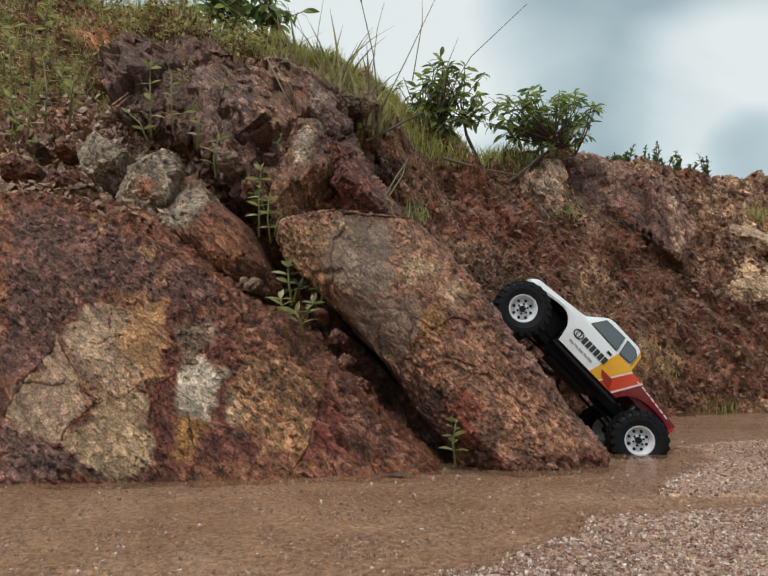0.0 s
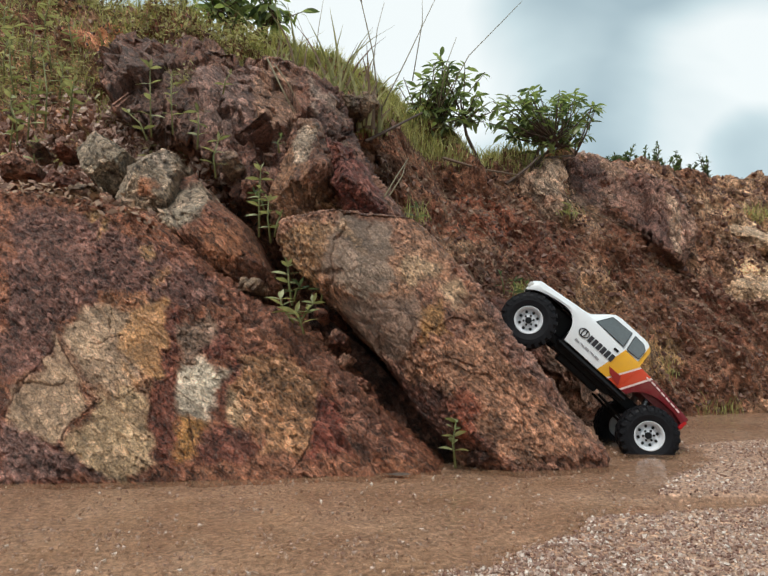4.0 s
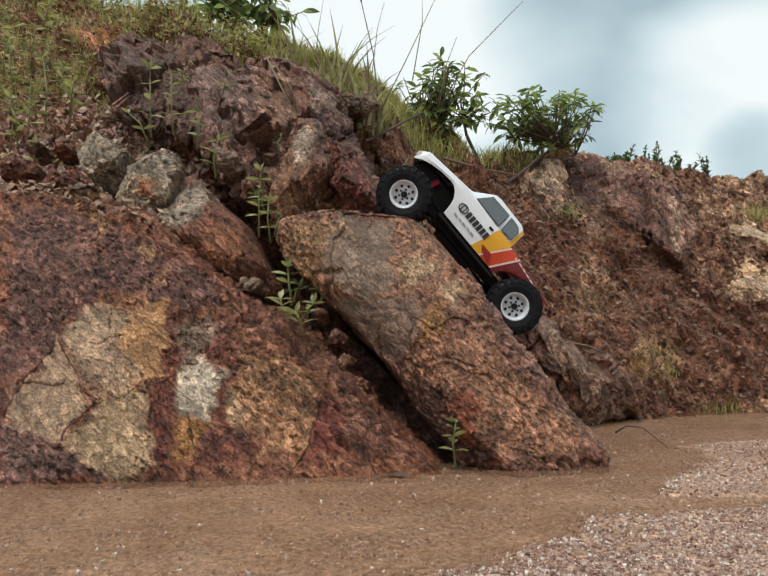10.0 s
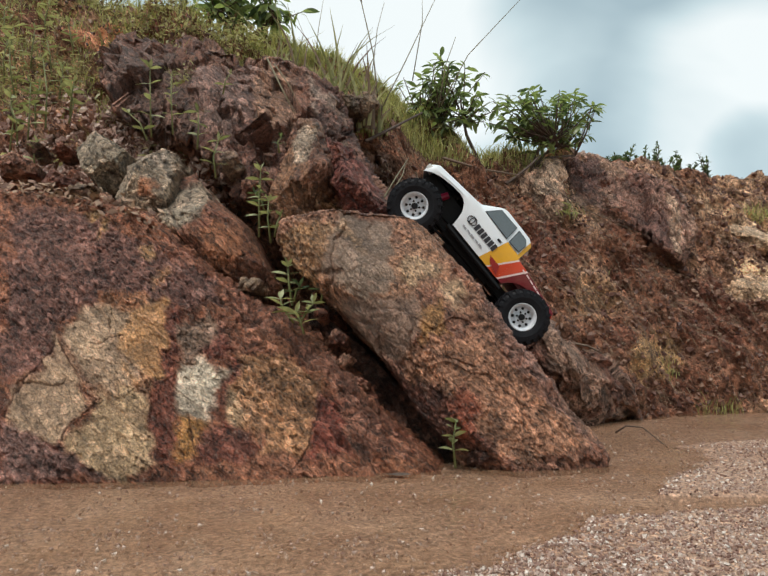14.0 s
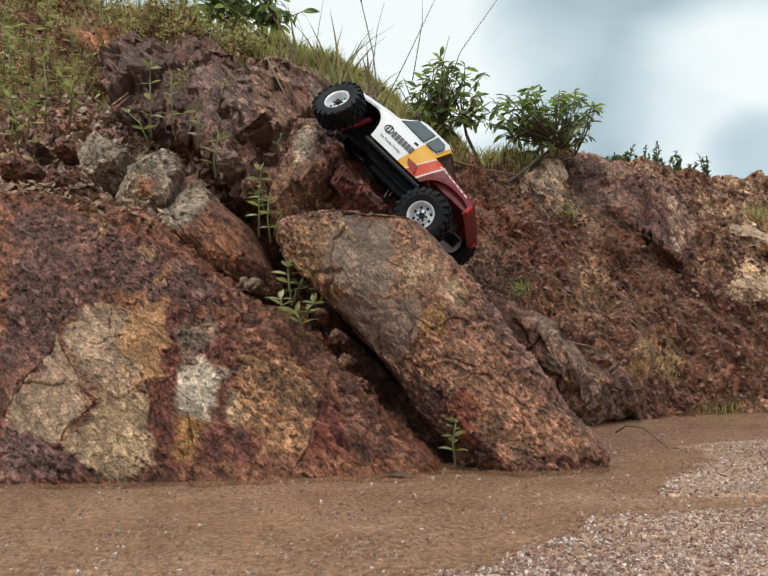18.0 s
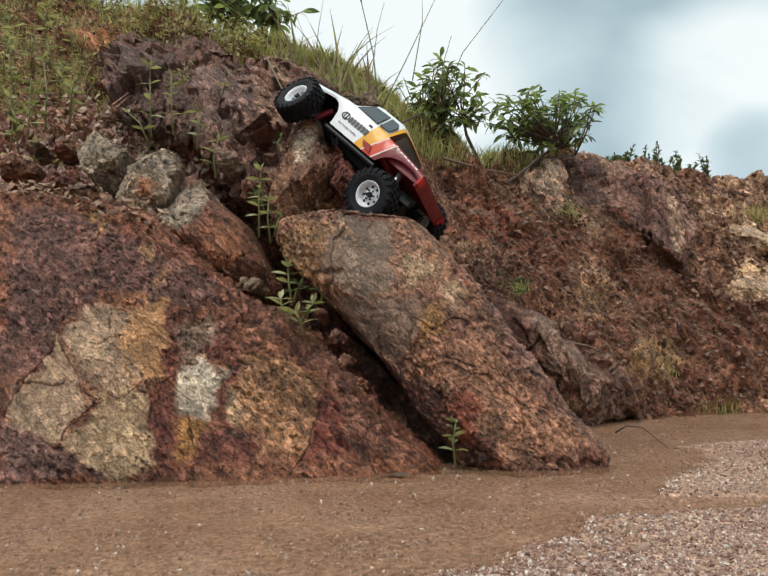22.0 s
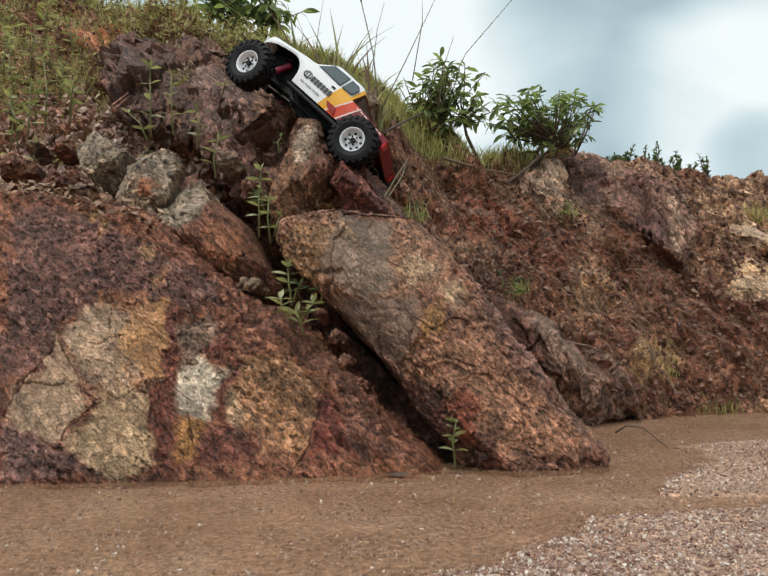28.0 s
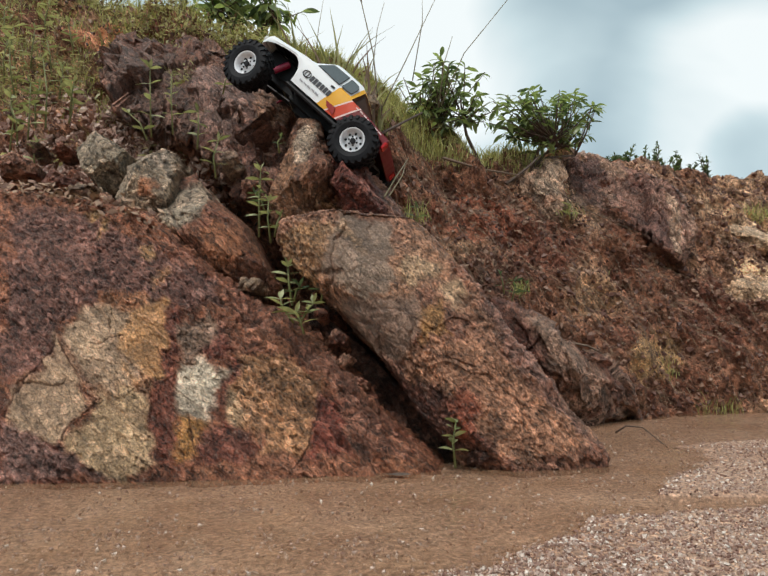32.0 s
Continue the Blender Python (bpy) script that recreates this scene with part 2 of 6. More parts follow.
def grain_at(P, salt=0):
    """Smooth gradient noise, about -1 to 1, for an array of points."""
    c = np.floor(P)
    f = (P - c).T.copy()
    u = f * f * f * (f * (f * 6 - 15) + 10)
    ci, cj, ck = c.astype(np.int64).T.copy()
    hi, hj, hk = ((ci * 73856093, (ci + 1) * 73856093), (cj * 19349663, (cj + 1) * 19349663), (ck * 83492791, (ck + 1) * 83492791))
    out = 0.0
    for dx in (0, 1):
        for dy in (0, 1):
            for dz in (0, 1):
                h = hi[dx] ^ hj[dy] ^ hk[dz]
                g = (hashed(h, salt + 1) - 0.5) * (f[0] - dx) + (hashed(h, salt + 2) - 0.5) * (f[1] - dy) + (hashed(h, salt + 3) - 0.5) * (f[2] - dz)
                out = out + g * ((u[0] if dx else 1 - u[0]) * (u[1] if dy else 1 - u[1]) * (u[2] if dz else 1 - u[2]))
    return out * 2.6


def layers(P, octaves=4, gain=0.5, salt=0):
    out, amp = 0.0, 1.0
    for o in range(octaves):
        out = out + amp * grain_at(P * 2.07 ** o + 17.3 * o, salt + 5 * o)
        amp *= gain
    return out


def ridges(P, octaves=3, salt=0):
    out, amp = 0.0, 1.0
    for o in range(octaves):
        out = out + amp * (1 - 2.2 * np.abs(grain_at(P * 2.1 ** o + 9.1 * o, salt + 5 * o)))
        amp *= 0.5
    return out


def blocks_at(P, salt=0):
    """Irregular blocks: the gap to the next block's edge, a tilted face and a level for each."""
    c = np.floor(P).astype(np.int64)
    ci, cj, ck = c.T.copy()
    x, y, z = P.T.copy()
    best, second = np.full(len(P), 9.0), np.full(len(P), 9.0)
    sx, sy, sz, key = np.zeros(len(P)), np.zeros(len(P)), np.zeros(len(P)), np.zeros(len(P), np.int64)
    for dx in (-1, 0, 1):
        for dy in (-1, 0, 1):
            for dz in (-1, 0, 1):
                i, j, k = ci + dx, cj + dy, ck + dz
                h = lattice(i, j, k)
                qx, qy, qz = i + hashed(h, salt + 1), j + hashed(h, salt + 2), k + hashed(h, salt + 3)
                d = np.sqrt((x - qx) ** 2 + (y - qy) ** 2 + (z - qz) ** 2)
                near = d < best
                second = np.where(near, best, np.minimum(second, d))
                best = np.where(near, d, best)
                sx, sy, sz, key = np.where(near, qx, sx), np.where(near, qy, sy), np.where(near, qz, sz), np.where(near, h, key)
    tilt = (hashed(key, salt + 4) - 0.5) * (x - sx) + (hashed(key, salt + 5) - 0.5) * (y - sy) + (hashed(key, salt + 6) - 0.5) * (z - sz)
    return second - best, tilt, hashed(key, salt + 7) - 0.5


# ---- rocks ----
def loop_at(points, n, round_off=0.6):
    """n points along a closed, rounded loop through the corners."""
    k = len(points)
    ps = [Vector(p) for p in points]
    lens = [(ps[(i + 1) % k] - ps[i]).length for i in range(k)]
    out, total = [], sum(lens)
    for j in range(n):
        d, i = j / n * total, 0
        while d > lens[i]:
            d -= lens[i]
            i += 1
        t = d / lens[i]
        a, b, c, e = ps[i - 1], ps[i], ps[(i + 1) % k], ps[(i + 2) % k]
        line = b.lerp(c, t)
        curve = 0.5 * ((2 * b) + (c - a) * t + (2 * a - 5 * b + 4 * c - e) * t * t + (3 * b - a - 3 * c + e) * t ** 3)
        out.append(line.lerp(curve, round_off))
    return out


def clipped(pos, point, normal):
    """Splits off whatever lies in front of a plane, leaving a flat break."""
    over = np.maximum((pos - point) @ normal, 0.0)
    return pos - np.outer(over, normal)


def lines_at(X, Z, points):
    """Distance of each (X, Z) from a broken line through the points."""
    out = np.full(len(X), 9.0)
    for p, q in zip(points, points[1:]):
        dx, dz = q[0] - p[0], q[2] - p[2]
        t = np.clip(((X - p[0]) * dx + (Z - p[2]) * dz) / (dx * dx + dz * dz), 0, 1)
        out = np.minimum(out, np.hypot(X - p[0] - t * dx, Z - p[2] - t * dz))
    return out


def blot(colour, *outline, calm=0.0):
    """A stain of the rock, or shade put into its colour: the colour, its outline in x and z, and how much smoother it
    is.
    """
    return colour, outline, calm


def inside(X, Z, outline):
    """How far each (X, Z) lies inside a closed outline, negative outside."""
    closed = [(x, 0.0, z) for x, z in outline]
    closed.append(closed[0])
    gap, odd = lines_at(X, Z, closed), np.zeros(len(X), bool)
    for (ax, _, az), (bx, _, bz) in zip(closed, closed[1:]):
        if az != bz:
            odd ^= ((az > Z) != (bz > Z)) & (X < (bx - ax) * (Z - az) / (bz - az) + ax)
    return np.where(odd, gap, -gap)


def boulder(corners, centre, back, bulge, base, patches=(), blots=(), veins=(), n=260, rings=90, rough=0.010, blocks=6.0, cut=0.005, grit=0.0019, chip=0.0022, flakes=80.0, seed=0.0, label="", mottle=0.35, grain=None, draw=0.6, facet=0.020, stains=0.5, planes=0, breaks=(), soft=0.16, streaks=(), name="boulder"):
    """A rock with a rounded or broken front inside the corners, whose sides run back into the bank."""
    rim_pts, c, back = loop_at(corners, n, 0.1 if planes else 0.6), Vector(centre), Vector(back)
    away = -back.normalized()
    R, c, back, away = np.array([tuple(p) for p in rim_pts]), np.array(c), np.array(back), np.array(away)
    pos = []
    for i in range(rings + 1):
        r = max(i / rings, 0.002)
        pos.append(c + (R - c) * r + away * bulge * (1 - r ** 2.6))
    side = max(8, rings // 5)
    for i in range(1, side + 1):
        s = i / side
        pos.append(R + back * s + (R - c) * (0.06 * math.sin(math.pi * min(s * 1.6, 1.0))))
    pos = np.concatenate(pos)
    # flat breaks
    rnd = random.Random(int(seed * 31) + 5)
    wide, high = np.ptp(R[:, 0]), np.ptp(R[:, 2])
    for i in range(planes):
        t, turn = rnd.uniform(0.25, 1.15), math.tau * (i + rnd.uniform(0, 0.7)) / planes
        u = away * math.cos(t) + np.array((math.cos(turn), 0, math.sin(turn))) * math.sin(t)
        u /= np.linalg.norm(u)
        reach = ((pos[:n * rings] - c) @ u).max()
        pos = clipped(pos, c + u * reach * rnd.uniform(0.35, 0.68), u)
    for point, u in breaks:
        pos = clipped(pos, np.array(point), np.array(u) / np.linalg.norm(u))
    j = np.arange(n)
    a = (np.arange(rings + side)[:, None] * n + j[None]).ravel()
    b = (np.arange(rings + side)[:, None] * n + ((j + 1) % n)[None]).ravel()
    F = faces = np.stack([a, b, b + n, a + n], 1)
    # normals of the smooth form
    nrm = np.cross(pos[F[:, 2]] - pos[F[:, 0]], pos[F[:, 3]] - pos[F[:, 1]])
    acc = np.zeros_like(pos)
    for k in range(3):
        acc[:, k] = np.bincount(F.ravel(), np.repeat(nrm[:, k], 4), len(pos))
    acc /= np.linalg.norm(acc, axis=1, keepdims=True) + 1e-12
    if np.dot(acc[n * 3], away) < 0:
        acc = -acc
        faces = faces[:, ::-1].copy()
    base = [np.array(b) for b in base]
    Q = pos + np.array((seed * 3.1, seed * 1.7, seed * 5.3))
    if grain:
        along = np.array(grain) / np.linalg.norm(grain)
        Q = Q - np.outer(Q @ along, along) * draw
    k = int(seed * 10)
    warp = np.stack([layers(Q * 6, 4, 0.6, k), layers(Q * 6, 4, 0.6, k + 40), layers(Q * 6, 4, 0.6, k + 80)], 1)
    fine = np.stack([layers(Q * 38, 3, 0.55, k + 24), layers(Q * 38, 3, 0.55, k + 27), layers(Q * 38, 3, 0.55, k + 33)], 1)
    ck, tilt, level = blocks_at((Q + warp * 0.03) * blocks, k)
    ck3, tilt3, level3 = blocks_at((Q + warp * 0.012 + fine * 0.004) * blocks * 3.4, k + 11)
    ck9, tilt9, level9 = blocks_at((Q + fine * 0.006) * flakes, k + 17)
    rugged = ramp01(0.6 + 0.9 * layers(Q * 5, 3, 0.5, k + 15))
    SX, SZ = pos[:, 0] + warp[:, 0] * 0.018 + fine[:, 0] * 0.013, pos[:, 2] + warp[:, 2] * 0.018 + fine[:, 1] * 0.013
    marks, quiet = [], np.zeros(len(pos))
    for colour, outline, calm in blots:
        ox, oz = [p[0] for p in outline], [p[1] for p in outline]
        near = np.flatnonzero((SX > min(ox) - 0.02) & (SX < max(ox) + 0.02) & (SZ > min(oz) - 0.02) & (SZ < max(oz) + 0.02))
        w = ramp01(0.5 + inside(SX[near], SZ[near], outline) / 0.015)
        quiet[near] = quiet[near] * (1 - w) + calm * w
        marks.append((near, (w * (0.80 + 0.18 * rugged[near]))[:, None], colour))
    lively = 1 - 0.75 * quiet
    h = rough * (layers(Q * 7, 3, 0.5, k + 3) + 0.6 * level + 0.5 * level3 + 0.35 * layers(Q * 24, 3, 0.55, k + 6))
    h = h + facet * (tilt * 1.5 + tilt3 * 0.6) + chip * (level9 + 1.6 * tilt9) * (0.35 + rugged) * lively
    h = h + grit * (0.5 * ridges(Q * 46, 2, k + 9) + ridges(Q * 105, 2, k + 12)) * (0.45 + 0.8 * rugged) * lively
    if streaks:
        S = Q - np.outer((Q - Q[0]) @ along, along) * 0.5
        worn = ramp01(0.5 + inside(pos[:, 0] + warp[:, 0] * 0.02, pos[:, 2] + warp[:, 2] * 0.02, streaks) / 0.05)
        h = h + 0.011 * worn * (ridges(S * 27, 3, k + 50) - 0.6)
    broken = ramp01(0.35 + 1.4 * warp[:, 1])
    h = h - cut * (1 - ramp01(ck / 0.04)) * broken - cut * 0.4 * (1 - ramp01(ck3 / 0.07)) * (1 - broken)
    X, Z = pos[:, 0] + warp[:, 0] * 0.030 + fine[:, 0] * 0.011, pos[:, 2] + warp[:, 2] * 0.030 + fine[:, 1] * 0.011
    line = np.zeros(len(pos))
    for width, points in veins:
        gap = lines_at(pos[:, 0] + warp[:, 0] * 0.012 + fine[:, 0] * 0.004, pos[:, 2] + warp[:, 2] * 0.012 + fine[:, 1] * 0.004, points)
        line = np.maximum(line, ramp01((width * 1.2 - gap) / width))
    h = h - np.percentile(h, 85) - 0.003 * line
    pos = pos + acc * h[:, None]
    m = ramp01(0.5 + mottle * 1.7 * layers(Q * 9 + warp * 0.5, 5, 0.65, k + 18))[:, None]
    tint = base[0] * (1 - m) + base[1] * m
    if len(base) > 2:
        m = ramp01(0.25 + 1.5 * layers(Q * 4.5 + warp * 0.4, 5, 0.62, k + 21))[:, None]
        tint = tint * (1 - m) + base[2] * m
    speck = (1.0 + 0.28 * layers(Q * 22, 4, 0.6, k + 30))[:, None]
    for (px, py, pz), rx, rz, turn, colour in patches:
        dx, dz = X - px, Z - pz
        ct, st = math.cos(turn), math.sin(turn)
        d = (np.abs((dx * ct + dz * st) / rx) ** 3 + np.abs((dz * ct - dx * st) / rz) ** 3) ** (1 / 3)
        w = (ramp01((1.04 - d) / soft) * (0.72 + 0.28 * rugged))[:, None]
        tint = tint * (1 - w) + np.array(colour) * speck * w
    for near, w, colour in marks:
        tint[near] = tint[near] * (1 - w) + np.array(colour) * speck[near] * w
    # single grains and chips differ in tone
    tint = tint * (1.0 + 0.8 * level9 * lively + 0.2 * level3)[:, None]
    tint = tint + np.outer(ramp01((level9 - 0.30) / 0.08) * (0.3 + rugged), (0.075, 0.050, 0.043))
    stain = np.maximum(line * 0.6, (np.maximum(ramp01((0.05 - ck) / 0.05) * broken, ramp01((0.05 - ck3) / 0.05) * 0.4) * stains))[:, None]
    tint = tint * (1 - stain) + np.array((0.075, 0.022, 0.016)) * stain
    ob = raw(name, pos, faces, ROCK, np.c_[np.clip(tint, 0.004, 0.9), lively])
    return tagged(ob, label, "rock")


RUST, MAROON = (0.255, 0.128, 0.076), (0.13, 0.054, 0.038)

boulder([(-0.631, 0.900, -0.032), (-0.729, 1.000, 0.197), (-0.791, 1.120, 0.426), (-0.714, 1.160, 0.482), (-0.600, 1.170, 0.473), (-0.451, 1.170, 0.436), (-0.324, 1.150, 0.335), (-0.220, 1.130, 0.257),
         (-0.122, 1.110, 0.204), (-0.054, 1.070, 0.132), (0.001, 1.040, 0.073), (0.076, 1.000, 0.007), (0.055, 0.970, -0.041), (-0.194, 0.920, -0.037), (-0.424, 0.900, -0.032)],
        (-0.355, 1.030, 0.151), (0.0, 0.34, 0.02), 0.035, ((0.26, 0.122, 0.068), (0.16, 0.062, 0.040), (0.22, 0.10, 0.06)),
        blots=[
                 blot((0.15, 0.082, 0.072), (-0.677, 0.445), (-0.544, 0.430), (-0.405, 0.382), (-0.293, 0.310), (-0.262, 0.259), (-0.341, 0.268), (-0.462, 0.276), (-0.500, 0.243), (-0.521, 0.212), (-0.533, 0.152), (-0.570, 0.130)),
                 blot((0.18, 0.088, 0.062), (-0.240, 0.276), (-0.173, 0.235), (-0.109, 0.196), (-0.062, 0.145), (-0.003, 0.076), (0.045, 0.025), (-0.044, 0.025), (-0.059, 0.069), (-0.067, 0.109), (-0.121, 0.152), (-0.169, 0.196), (-0.251, 0.243)),
                 blot((0.37, 0.29, 0.21), (-0.504, 0.204), (-0.492, 0.243), (-0.457, 0.259), (-0.414, 0.276), (-0.383, 0.276), (-0.377, 0.212), (-0.385, 0.181), (-0.369, 0.145), (-0.400, 0.134), (-0.433, 0.134), (-0.455, 0.137), (-0.478, 0.166), calm=0.55),
                 blot((0.41, 0.32, 0.23), (-0.528, 0.196), (-0.521, 0.212), (-0.507, 0.192), (-0.481, 0.163), (-0.463, 0.137), (-0.444, 0.109), (-0.456, 0.089), (-0.466, 0.069), (-0.494, 0.063), (-0.539, 0.082), (-0.553, 0.092), (-0.546, 0.123), (-0.532, 0.148), (-0.524, 0.166), calm=0.55),
                 blot((0.44, 0.34, 0.22), (-0.465, 0.066), (-0.456, 0.076), (-0.435, 0.089), (-0.433, 0.109), (-0.446, 0.130), (-0.400, 0.134), (-0.369, 0.141), (-0.352, 0.123), (-0.342, 0.082), (-0.333, 0.056), (-0.321, 0.018), (-0.395, 0.015), (-0.435, 0.037), (-0.460, 0.053), calm=0.55),
                 blot((0.34, 0.17, 0.095), (-0.462, 0.276), (-0.400, 0.284), (-0.382, 0.272), (-0.399, 0.243), (-0.455, 0.251)),
                 blot((0.39, 0.235, 0.115), (-0.403, 0.235), (-0.389, 0.268), (-0.347, 0.276), (-0.347, 0.235), (-0.343, 0.196), (-0.346, 0.166), (-0.336, 0.141), (-0.352, 0.134), (-0.369, 0.145), (-0.409, 0.174), (-0.409, 0.204), calm=0.55),
                 blot((0.25, 0.185, 0.145), (-0.331, 0.235), (-0.284, 0.251), (-0.261, 0.204), (-0.281, 0.189), (-0.293, 0.166), (-0.308, 0.152), (-0.324, 0.181)),
                 blot((0.34, 0.20, 0.11), (-0.235, 0.181), (-0.197, 0.174), (-0.150, 0.152), (-0.104, 0.123), (-0.095, 0.089), (-0.100, 0.056), (-0.125, 0.025), (-0.180, 0.031), (-0.176, 0.056), (-0.220, 0.069), (-0.231, 0.123)),
                 blot((0.4, 0.31, 0.21), (-0.237, 0.116), (-0.218, 0.109), (-0.208, 0.082), (-0.219, 0.063), (-0.233, 0.076)),
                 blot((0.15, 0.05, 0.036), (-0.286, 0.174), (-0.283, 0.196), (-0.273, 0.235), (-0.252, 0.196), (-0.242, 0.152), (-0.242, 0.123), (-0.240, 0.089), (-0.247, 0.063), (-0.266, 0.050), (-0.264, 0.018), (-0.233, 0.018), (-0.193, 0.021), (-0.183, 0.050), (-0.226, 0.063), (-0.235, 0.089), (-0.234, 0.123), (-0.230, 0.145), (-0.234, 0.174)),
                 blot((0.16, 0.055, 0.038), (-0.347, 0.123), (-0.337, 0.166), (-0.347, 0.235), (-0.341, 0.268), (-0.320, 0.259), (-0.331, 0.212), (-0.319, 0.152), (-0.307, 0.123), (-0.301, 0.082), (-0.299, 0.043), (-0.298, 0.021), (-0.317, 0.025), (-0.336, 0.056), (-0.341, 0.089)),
                 blot((0.54, 0.51, 0.43), (-0.310, 0.141), (-0.302, 0.155), (-0.286, 0.170), (-0.273, 0.163), (-0.261, 0.148), (-0.245, 0.145), (-0.246, 0.130), (-0.256, 0.123), (-0.252, 0.103), (-0.253, 0.082), (-0.266, 0.076), (-0.295, 0.079), (-0.303, 0.109), calm=0.55),
                 blot((0.38, 0.21, 0.065), (-0.300, 0.079), (-0.270, 0.077), (-0.253, 0.081), (-0.258, 0.066), (-0.266, 0.053), (-0.266, 0.031), (-0.291, 0.021), (-0.299, 0.050)),
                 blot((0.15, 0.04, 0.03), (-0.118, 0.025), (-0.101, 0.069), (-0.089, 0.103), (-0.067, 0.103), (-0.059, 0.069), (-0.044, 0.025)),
                 blot((0.2, 0.125, 0.115), (-0.553, 0.081), (-0.531, 0.079), (-0.491, 0.063), (-0.467, 0.053), (-0.433, 0.031), (-0.396, 0.017), (-0.528, 0.009)),
                 blot((0.4, 0.26, 0.13), (-0.546, 0.440), (-0.529, 0.448), (-0.520, 0.430), (-0.532, 0.420)),
                 blot((0.4, 0.26, 0.13), (-0.514, 0.420), (-0.501, 0.424), (-0.491, 0.399), (-0.503, 0.391)),
                 blot((0.38, 0.25, 0.13), (-0.427, 0.377), (-0.408, 0.380), (-0.400, 0.358), (-0.415, 0.353)),
                 blot((0.34, 0.2, 0.11), (-0.385, 0.332), (-0.372, 0.336), (-0.364, 0.301), (-0.373, 0.297))],
        veins=[(0.0018, ((-0.556, 0.0, 0.089), (-0.546, 0.0, 0.123), (-0.534, 0.0, 0.155), (-0.519, 0.0, 0.204), (-0.509, 0.0, 0.243), (-0.501, 0.0, 0.276))), (0.0018, ((-0.507, 0.0, 0.192), (-0.474, 0.0, 0.152), (-0.457, 0.0, 0.130), (-0.434, 0.0, 0.113), (-0.438, 0.0, 0.099), (-0.456, 0.0, 0.089), (-0.465, 0.0, 0.066))), (0.0012, ((-0.374, 0.0, 0.148), (-0.348, 0.0, 0.123), (-0.339, 0.0, 0.076))), (0.0012, ((-0.456, 0.0, 0.196), (-0.431, 0.0, 0.200), (-0.405, 0.0, 0.204))), (0.0022, ((-0.494, 0.0, 0.063), (-0.474, 0.0, 0.053), (-0.460, 0.0, 0.053))), (0.0022, ((-0.125, 0.0, 0.018), (-0.101, 0.0, 0.069), (-0.089, 0.0, 0.109))), (0.0016, ((-0.286, 0.0, 0.089), (-0.278, 0.0, 0.063), (-0.268, 0.0, 0.031)))],
        grain=(0.62, 0.0, -0.78), n=1000, rings=340, blocks=4.0, cut=0.002, rough=0.006, facet=0.008, stains=0.35, grit=0.0040, chip=0.0040, flakes=120.0, streaks=((-0.25, 0.36), (-0.14, 0.27), (0.10, -0.03), (-0.03, -0.04), (-0.10, 0.06), (-0.24, 0.25)), seed=1.0, mottle=0.5,
        label="large rust-red weathered boulder with cream patches rising from muddy water")

